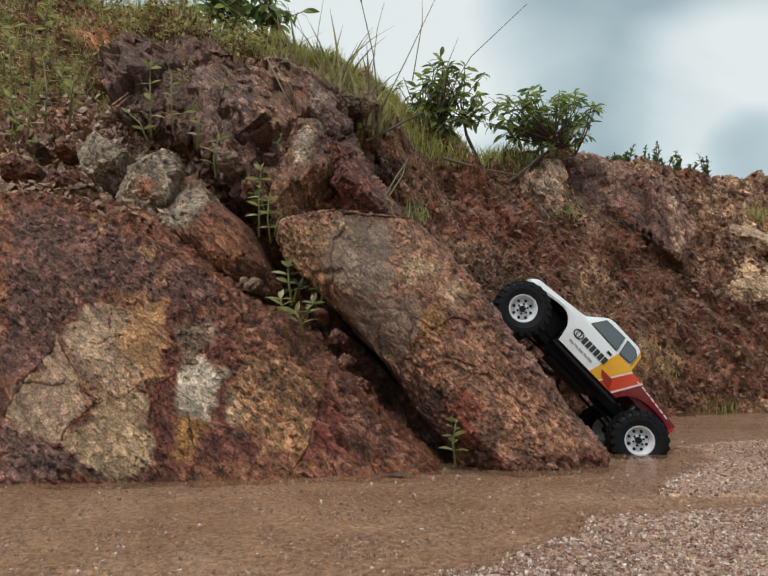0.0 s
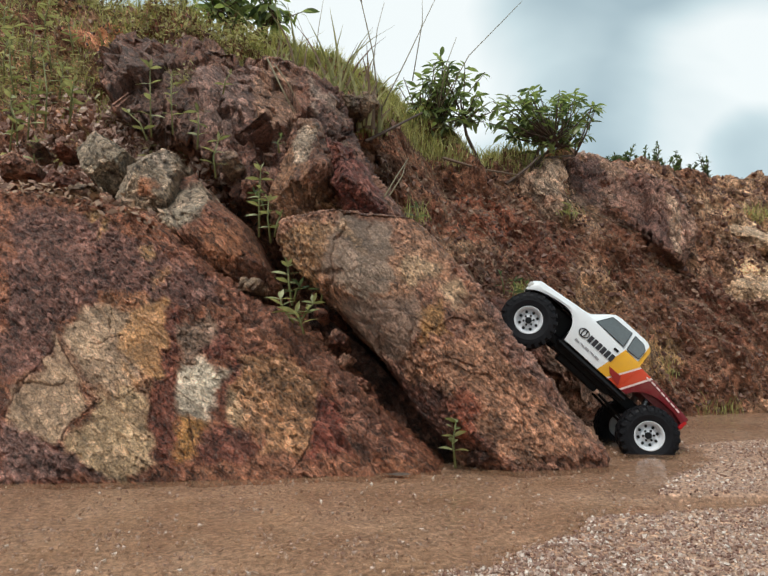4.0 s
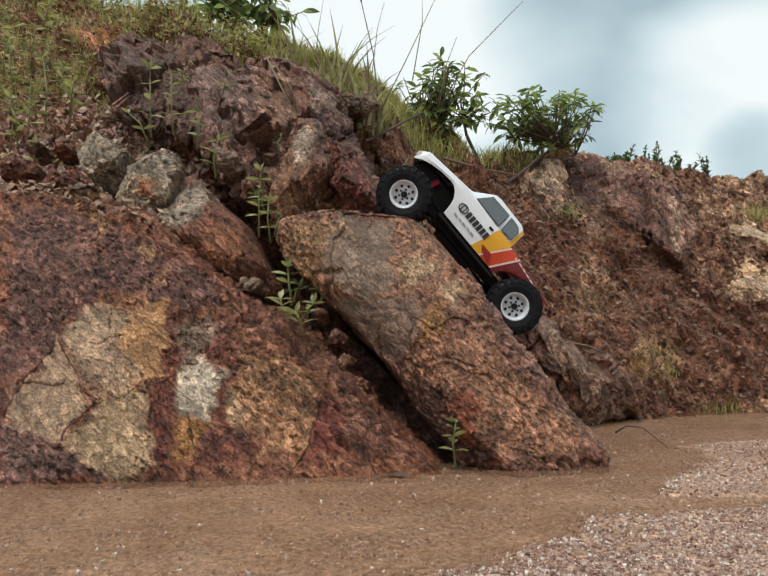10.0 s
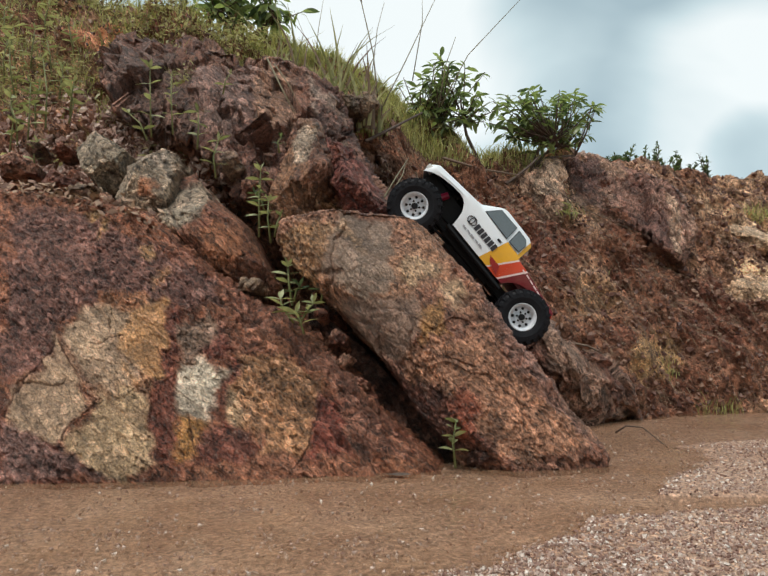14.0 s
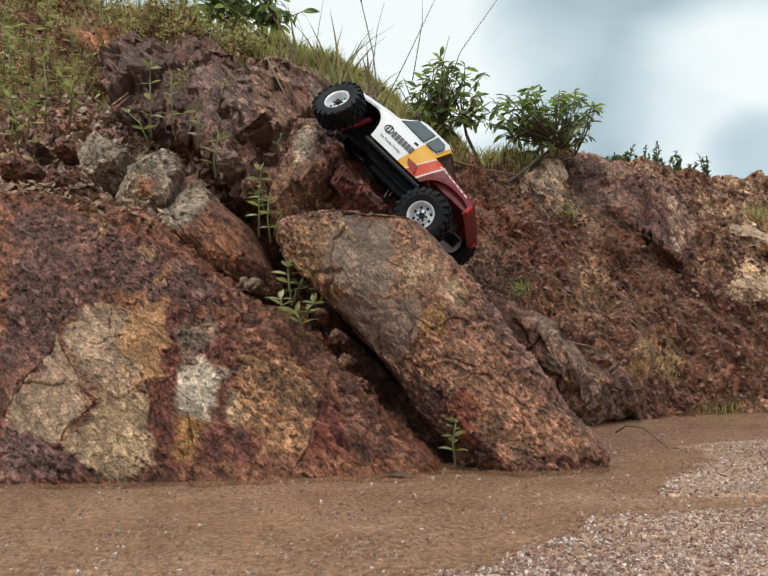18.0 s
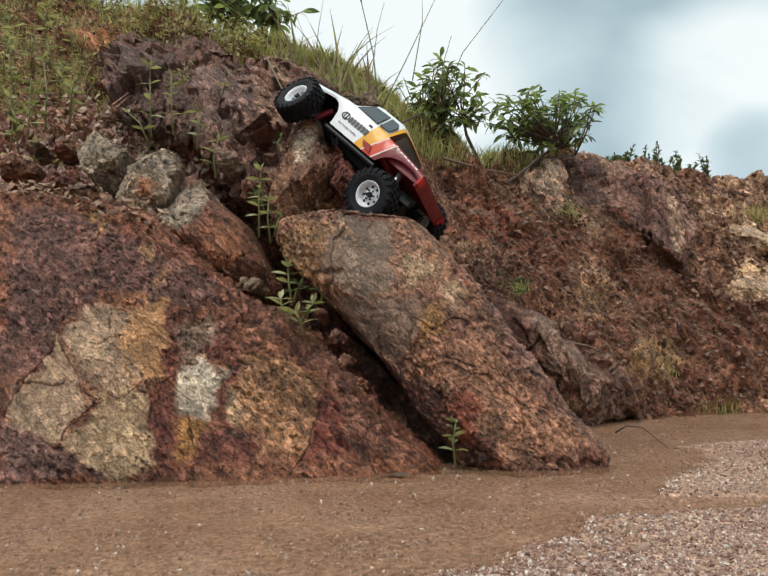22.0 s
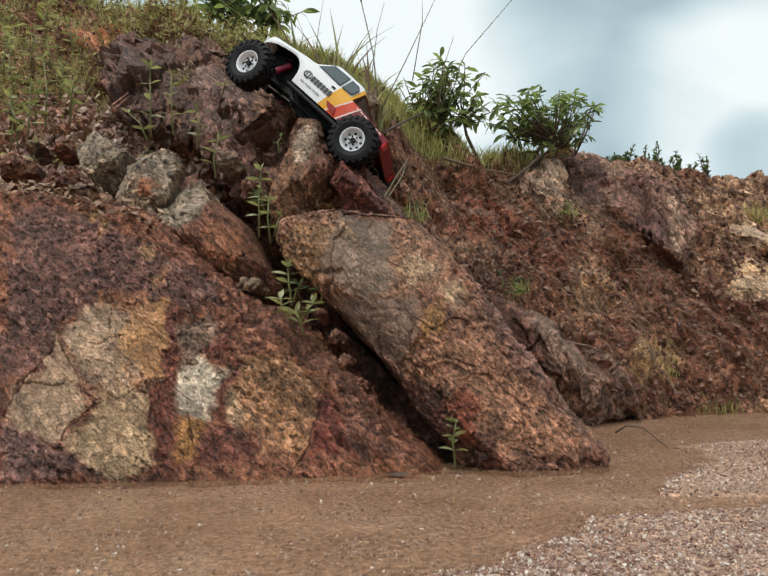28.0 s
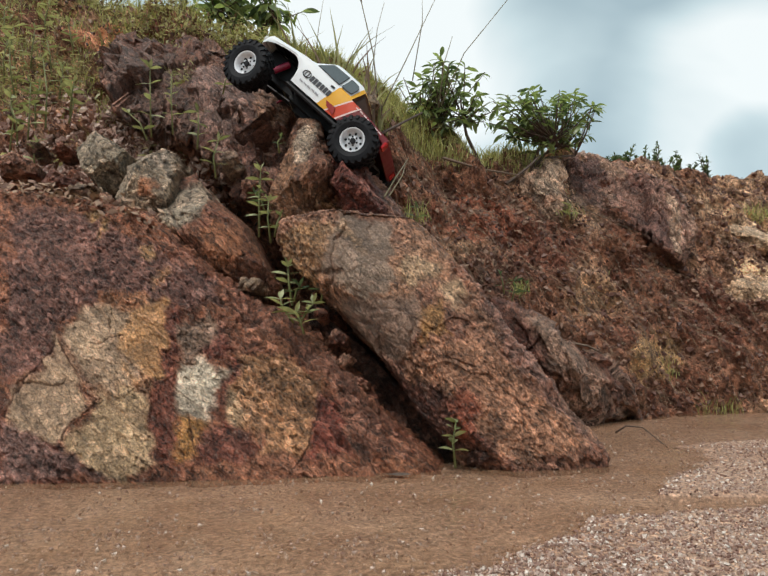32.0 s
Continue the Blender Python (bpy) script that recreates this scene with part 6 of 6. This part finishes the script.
    box(bm, -0.07, 0.07, -0.045, 0.045, 0.0, 0.020, 0.003)
    box(bm, -0.05, 0.05, -0.03, 0.03, -0.012, 0.004, 0.003)
    box(bm, 0.178, 0.192, -0.05, 0.05, 0.010, 0.03, 0.002)
    part("chassis", bm, BLACK, truck, "black ladder chassis with skid plate")
    bm = bmesh.new()
    box(bm, -0.07, 0.068, -0.090, 0.090, 0.020, 0.040, 0.002)
    box(bm, 0.068, 0.178, -0.046, 0.046, 0.02, 0.068, 0.004)
    for sgn in (1, -1):
        for x0, x1, z in ((0.072, 0.106, 0.083), (0.106, 0.142, 0.079), (0.142, 0.178, 0.074)):
            box(bm, x0, x1, sgn * 0.040, sgn * 0.084, z - 0.004, z)
    part("inner_floor", bm, BLACK, truck)
    for sgn in (1, -1):
        bm = bmesh.new()
        tube(bm, [(0.072, sgn * 0.092, 0.015), (-0.09, sgn * 0.092, 0.015)], 0.005, 8)
        for x in (0.07, 0.0, -0.07):
            tube(bm, [(x, sgn * 0.09, 0.017), (x, sgn * 0.04, 0.017)], 0.003, 6)
        part("rock_slider", bm, BLACK, truck, "black tubular side step")
        for cx, m, nm in ((0.12, SHOCK, "front_shock"), (-0.125, STEEL, "rear_shock")):
            bm = bmesh.new()
            tube(bm, [(cx, sgn * 0.055, 0.058), (cx + (0.012 if cx > 0 else -0.01), sgn * 0.062, 0.022)], 0.0075, 12)
            tube(bm, [(cx + 0.010 * (1 if cx > 0 else -0.8), sgn * 0.062, 0.024), (cx + 0.022 * (1 if cx > 0 else -0.8), sgn * 0.066, -0.006)], 0.003, 8)
            part(nm, bm, m, truck, "magenta shock absorber" if cx > 0 else "steel shock absorber")
    axles = {}
    for nm, cx in (("front_axle", WB), ("rear_axle", -WB)):
        bm = bmesh.new()
        tube(bm, [(0, -0.095, 0), (0, 0.095, 0)], 0.008, 10)
        tube(bm, [(-0.014, 0.012, 0), (0.014, 0.012, 0)], 0.017, 12)
        tube(bm, [(0.0, 0.03, -0.004), (-0.10 if cx > 0 else 0.10, 0.036, 0.004)], 0.003, 6)
        tube(bm, [(0.0, -0.03, -0.004), (-0.10 if cx > 0 else 0.10, -0.036, 0.004)], 0.003, 6)
        ob = part(nm, bm, BLACK, truck, "black solid axle with links")
        ob.matrix_basis = pose(cx, 0, 0)
        axles[nm] = ob
    # one wheel: hub, rim, tyre; the outer face looks along +y
    hub_bm = bmesh.new()
    lathe(hub_bm, [(0.0, 0.0135), (0.0055, 0.0135), (0.0065, 0.010), (0.0065, -0.014), (0.0, -0.014)], 12)
    hub = part("wheel", hub_bm, BLACK, truck, "wheel with white rim and knobbly black tyre")
    for k in range(6):
        a = k * math.tau / 6
        bm = bmesh.new()
        tube(bm, [(0.0095 * math.cos(a), 0.004, 0.0095 * math.sin(a)), (0.0095 * math.cos(a), 0.0108, 0.0095 * math.sin(a))], 0.0022, 6)
        part("bolt", bm, BLACK, hub)
    bm = bmesh.new()
    lathe(bm, [(0.0, 0.008), (0.012, 0.009), (0.0135, 0.0055), (0.0205, 0.004), (0.0225, 0.013), (0.0262, 0.0185), (0.0272, 0.0178), (0.0272, 0.013), (0.0245, 0.010),
               (0.0245, -0.014), (0.0272, -0.017), (0.0235, -0.017), (0.0, -0.012)], 40)
    bmesh.ops.recalc_face_normals(bm, faces=bm.faces[:])
    rim = part("rim", bm, RIM, hub, "white dish rim with round holes", True)
    for k in range(8):
        a = (k + 0.5) * math.tau / 8
        bm = bmesh.new()
        tube(bm, [(0.0170 * math.cos(a), 0.0035, 0.0170 * math.sin(a)), (0.0170 * math.cos(a), 0.0056, 0.0170 * math.sin(a))], 0.0029, 10)
        part("rim_hole", bm, BLACK, hub, "dark round vent hole")
    bm = bmesh.new()
    lathe(bm, [(0.0268, 0.017), (0.029, 0.0195), (0.038, 0.0218), (0.0465, 0.0208), (0.0505, 0.0178), (0.0512, 0.010), (0.0514, 0.0), (0.0512, -0.010), (0.0505, -0.0178),
               (0.0465, -0.0208), (0.037, -0.0215), (0.029, -0.0195), (0.0268, -0.017)], 48)
    bmesh.ops.recalc_face_normals(bm, faces=bm.faces[:])
    lugs = 22
    for k in range(lugs):
        for row, (ya, yb, sh) in enumerate(((0.0125, 0.0215, 0.0), (0.001, 0.0105, 0.5), (-0.0105, -0.001, 0.0), (-0.0215, -0.0125, 0.5))):
            a0 = (k + sh) * math.tau / lugs
            w = 0.62 * math.tau / lugs * (0.5 if row in (1, 2) else 0.46)
            vs = []
            for rr, ww in ((0.049, w), (TYRE, w * 0.8)):
                for ang, yy in ((a0 - ww, ya), (a0 + ww, ya), (a0 + ww, yb), (a0 - ww, yb)):
                    r2 = rr - (0.0016 if row in (0, 3) and abs(yy) > 0.02 else 0)
                    vs.append(bm.verts.new((r2 * math.cos(ang), yy, r2 * math.sin(ang))))
            for q in ((0, 1, 2, 3), (7, 6, 5, 4), (0, 4, 5, 1), (1, 5, 6, 2), (2, 6, 7, 3), (3, 7, 4, 0)):
                bm.faces.new([vs[i] for i in q])
    # shoulder lugs that reach down the sidewalls
    for k in range(lugs):
        for sgn in (1, -1):
            a0, long = (k + (0.0 if sgn > 0 else 0.5)) * math.tau / lugs, 0.0425 if k % 2 else 0.0450
            vs = []
            for out in (0.0195, 0.0232):
                for rr, ww in ((long, 0.050), (0.0530, 0.062)):
                    for ang in (a0 - ww, a0 + ww):
                        vs.append(bm.verts.new((rr * math.cos(ang), sgn * (out - (0.0018 if rr > 0.05 else 0.0)), rr * math.sin(ang))))
            for q in ((4, 5, 7, 6), (0, 4, 6, 2), (1, 3, 7, 5), (2, 6, 7, 3), (0, 1, 5, 4)):
                bm.faces.new([vs[i] for i in q])
    bmesh.ops.recalc_face_normals(bm, faces=bm.faces[:])
    part("tyre", bm, RUBBER, hub, "black off-road tyre with tread blocks")
    wheels = {"fl": hub}
    for key in ("fr", "rl", "rr"):
        wheels[key] = copy_thing(hub, Matrix.Identity(4))
    return axles, wheels


AXLES, WHEELS = build_truck()


# ---- what moves ----
def path_rows():
    """Seconds, place, and turns of the truck."""
    return [
        (0, 0.372, 1.3258, 0.1456, -0.5, -47.3, 175),
        (0.5, 0.3742, 1.3346, 0.1537, -5.2, -44.4, 177.8),
        (1, 0.4061, 1.3379, 0.1451, -0.3, -35.8, 171.3),
        (1.5, 0.4211, 1.3389, 0.1405, -0.2, -33.6, 169.4),
        (2, 0.4217, 1.3394, 0.1401, -0.2, -33.4, 169.2),
        (2.5, 0.4216, 1.3388, 0.1393, 0, -33.1, 170.1),
        (3, 0.4428, 1.3407, 0.1342, 0.2, -30.4, 165.5),
        (3.5, 0.4431, 1.3429, 0.1345, -0.1, -30.9, 165),
        (4.1, 0.385, 1.33, 0.158, -3, -46, 172),
        (4.8, 0.27, 1.31, 0.278, -6, -50, 176),
        (5.5, 0.1391, 1.2884, 0.4065, -10.3, -48.4, 178.6),
        (6, 0.1276, 1.2895, 0.4114, -8.3, -46.3, 176.9),
        (6.5, 0.1375, 1.3062, 0.3944, -1.4, -47.5, 173),
        (7, 0.1625, 1.3254, 0.3554, 5, -50.7, 173.8),
        (7.5, 0.1585, 1.331, 0.3745, -4.8, -51.3, 181.1),
        (8, 0.1616, 1.3339, 0.3761, -7.2, -51, 182.6),
        (8.5, 0.1605, 1.3338, 0.3792, -10.5, -50.9, 186.2),
        (9, 0.1583, 1.3307, 0.3838, -10.5, -50.5, 185.3),
        (9.5, 0.1544, 1.3263, 0.388, -10.6, -50.5, 185),
        (10, 0.1443, 1.3223, 0.4042, -14, -49.8, 188.3),
        (10.5, 0.1328, 1.3149, 0.4257, -15.7, -49.8, 187.5),
        (11, 0.1234, 1.3103, 0.4293, -13.7, -46.7, 181.5),
        (11.5, 0.1347, 1.32, 0.3974, -3.4, -47.6, 174.1),
        (12, 0.1328, 1.3348, 0.383, 7, -47.7, 169.4),
        (12.5, 0.1455, 1.3435, 0.3835, 1.8, -50.7, 177.3),
        (13, 0.1679, 1.3474, 0.3691, -4.5, -50.9, 181.7),
        (13.5, 0.1592, 1.3457, 0.3866, -9.4, -51.4, 184.6),
        (14, 0.1637, 1.3449, 0.3815, -10.4, -51, 185.3),
        (14.5, 0.1596, 1.3426, 0.3902, -12.3, -50.7, 186.6),
        (15.2, 0.153, 1.335, 0.397, -13, -50, 187),
        (15.9, 0.128, 1.318, 0.422, -13, -46.5, 184),
        (16.5, 0.1003, 1.3062, 0.4496, -12.1, -44.1, 181.6),
        (17, 0.0404, 1.3061, 0.51, -9.7, -41.8, 177.6),
        (17.5, 0.0257, 1.3186, 0.5257, 8.7, -46.5, 165),
        (18, 0.0143, 1.3326, 0.5422, 16.2, -46.4, 158.3),
        (18.5, -0.0052, 1.3412, 0.5538, 22.5, -44.7, 155.4),
        (19, -0.0235, 1.3504, 0.5651, 25, -42.7, 154.6),
        (19.5, -0.0415, 1.3567, 0.5728, 24.7, -41.3, 150.9),
        (20, -0.0568, 1.36, 0.5801, 22.2, -41.1, 149),
        (20.5, -0.0704, 1.3655, 0.5904, 19.6, -41.4, 148.1),
        (21, -0.0702, 1.3693, 0.594, 17.2, -42, 147.3),
        (21.5, -0.0718, 1.3801, 0.5951, 18.1, -42.4, 149.2),
        (22, -0.0633, 1.3887, 0.5906, 19.6, -42.2, 149.4),
        (22.5, -0.0617, 1.3943, 0.5924, 19.2, -43.5, 151.9),
        (23, -0.07, 1.399, 0.6065, 16.9, -44.4, 156),
        (23.5, -0.0869, 1.4041, 0.6304, 11.1, -45.4, 163),
        (24, -0.1081, 1.4131, 0.6513, 3.6, -44.9, 169.8),
        (24.5, -0.1328, 1.4154, 0.6714, 9.1, -43.4, 166.8),
        (25, -0.1532, 1.4195, 0.6952, 8.4, -42.4, 164.4),
        (25.5, -0.1563, 1.422, 0.6986, 10.1, -43.8, 163.9),
        (27.5, -0.167, 1.4495, 0.7156, 6.3, -43.3, 171.5),
        (28, -0.1667, 1.4502, 0.717, 7.3, -43.9, 170),
        (28.5, -0.1661, 1.4509, 0.7178, 5.3, -44.1, 171.1),
        (29, -0.1648, 1.4528, 0.7174, 5, -44.1, 170.7),
        (29.5, -0.1629, 1.4551, 0.7192, 4.4, -44.2, 171.3),
        (30, -0.1599, 1.459, 0.724, 3.5, -44.9, 169.9),
        (30.5, -0.1642, 1.4532, 0.7214, 4.4, -44.4, 172.4),
        (31, -0.1675, 1.4479, 0.7231, 5.6, -45.1, 172.3),
        (31.5, -0.1577, 1.4444, 0.7074, 5.9, -42.9, 172.1),
        (32, -0.1661, 1.4418, 0.7152, 5.6, -43.5, 170.7),
    ]


def susp_rows():
    """Seconds; ahead, up at the left and up at the right of the front axle; the same of the rear axle; the steering in degrees."""
    return [
        (0, 0.002, 0.01, -0.008, -0.007, -0.005, -0.014, 0),
        (1, -0.015, 0.01, -0.008, -0.005, -0.013, -0.024, 0),
        (2.5, -0.02, 0.009, -0.008, -0.005, -0.015, -0.028, 0),
        (3.5, -0.02, 0.009, -0.008, -0.005, -0.015, -0.028, 0),
        (5.5, 0.006, -0.014, 0.01, -0.004, 0.018, -0.008, -12),
        (6, 0.007, -0.016, 0.012, -0.004, 0.019, -0.01, -16),
        (7, -0.013, -0.014, 0.008, -0.004, 0.01, -0.008, -4),
        (10.5, -0.0135, -0.0135, 0.008, -0.004, 0.01, -0.008, -2),
        (12, -0.0135, -0.025, 0.008, -0.004, 0.01, -0.008, 0),
        (13, -0.014, -0.013, 0.008, -0.004, 0.01, -0.008, 0),
        (14.5, -0.014, -0.013, 0.008, -0.004, 0.011, -0.008, 0),
        (16.5, 0.002, 0, 0, 0, -0.001, 0.008, -10),
        (18, 0.002, 0.018, -0.014, 0.003, -0.025, 0.028, -20),
        (21, 0.003, 0.02, -0.015, 0.002, -0.048, 0.035, -25),
        (22.5, 0.003, 0.014, -0.01, 0.002, -0.032, 0.033, -18),
        (24, -0.001, -0.001, 0.004, 0.003, -0.004, 0.028, -8),
        (25, -0.001, -0.011, 0.01, 0.004, 0.006, 0.025, -6),
        (28, -0.002, -0.017, 0.017, 0.005, 0.009, 0.022, -12),
        (32, -0.002, -0.018, 0.018, 0.005, 0.009, 0.022, -10),
    ]


def motions():
    rows = path_rows()
    T = [r[0] for r in rows]
    quats = [pose(*r[1:]).to_quaternion() for r in rows]
    for a, b in zip(quats, quats[1:]):
        b.make_compatible(a)

    def truck_at(t):
        i = min(max(sum(1 for q in T if q <= t) - 1, 0), len(T) - 2)
        s = (t - T[i]) / (T[i + 1] - T[i])
        p = Vector(rows[i][1:4]).lerp(Vector(rows[i + 1][1:4]), s)
        return p, quats[i].slerp(quats[i + 1], s)

    walk(truck, [(r[0], pose(*r[1:])) for r in rows])
    S = np.array(susp_rows())
    steps = [k * 0.25 for k in range(129)]
    roll, last, angle = [], None, 0.0
    for t in steps:
        p, q = truck_at(t)
        if last is not None:
            angle += (p - last).dot(q @ Vector((1, 0, 0))) / TYRE
        last = p
        roll.append(angle)
    keyed = {k: [] for k in ("fl", "fr", "rl", "rr", "front_axle", "rear_axle")}
    for t, a in zip(steps, roll):
        fx, fl, fr, rx, rl, rr, steer = (float(np.interp(t, S[:, 0], S[:, k])) for k in range(1, 8))
        for end, x, dx, dl, dr in (("f", WB, fx, fl, fr), ("r", -WB, rx, rl, rr)):
            tilt, lift = math.degrees(math.atan2(dl - dr, 2 * TRACK)), (dl + dr) / 2
            keyed["front_axle" if end == "f" else "rear_axle"].append((t, pose(x + dx, 0, lift, tilt, 0, 0)))
            for side, sgn in (("l", 1), ("r", -1)):
                m = pose(x + dx, 0, lift, tilt, 0, 0) @ pose(0, sgn * TRACK, 0)
                turn = steer if end == "f" else 0.0
                keyed[end + side].append((t, m @ pose(0, 0, 0, 0, 0, turn + (0 if sgn > 0 else 180)) @ pose(0, 0, 0, 0, math.degrees(a) * sgn, 0)))
    for k in ("fl", "fr", "rl", "rr"):
        walk(WHEELS[k], keyed[k])
    for k in ("front_axle", "rear_axle"):
        walk(AXLES[k], keyed[k])
    # the stalks against the sky lean with the wind
    for ob, share in zip(STALKS, (1.0, 0.6)):
        home = ob.location.copy()
        walk(ob, [(t, pose(*home, 0, lean * share, 0)) for t, lean in ((0, 6), (1.5, 3), (3, 5), (6, 0), (7.5, 4), (9, 6), (11, 2), (13, 4), (15, 0), (17, -4), (19, -6), (21, -2), (23, -4), (25, 1), (28, 0), (30, -3), (32, -1.5))])


motions()
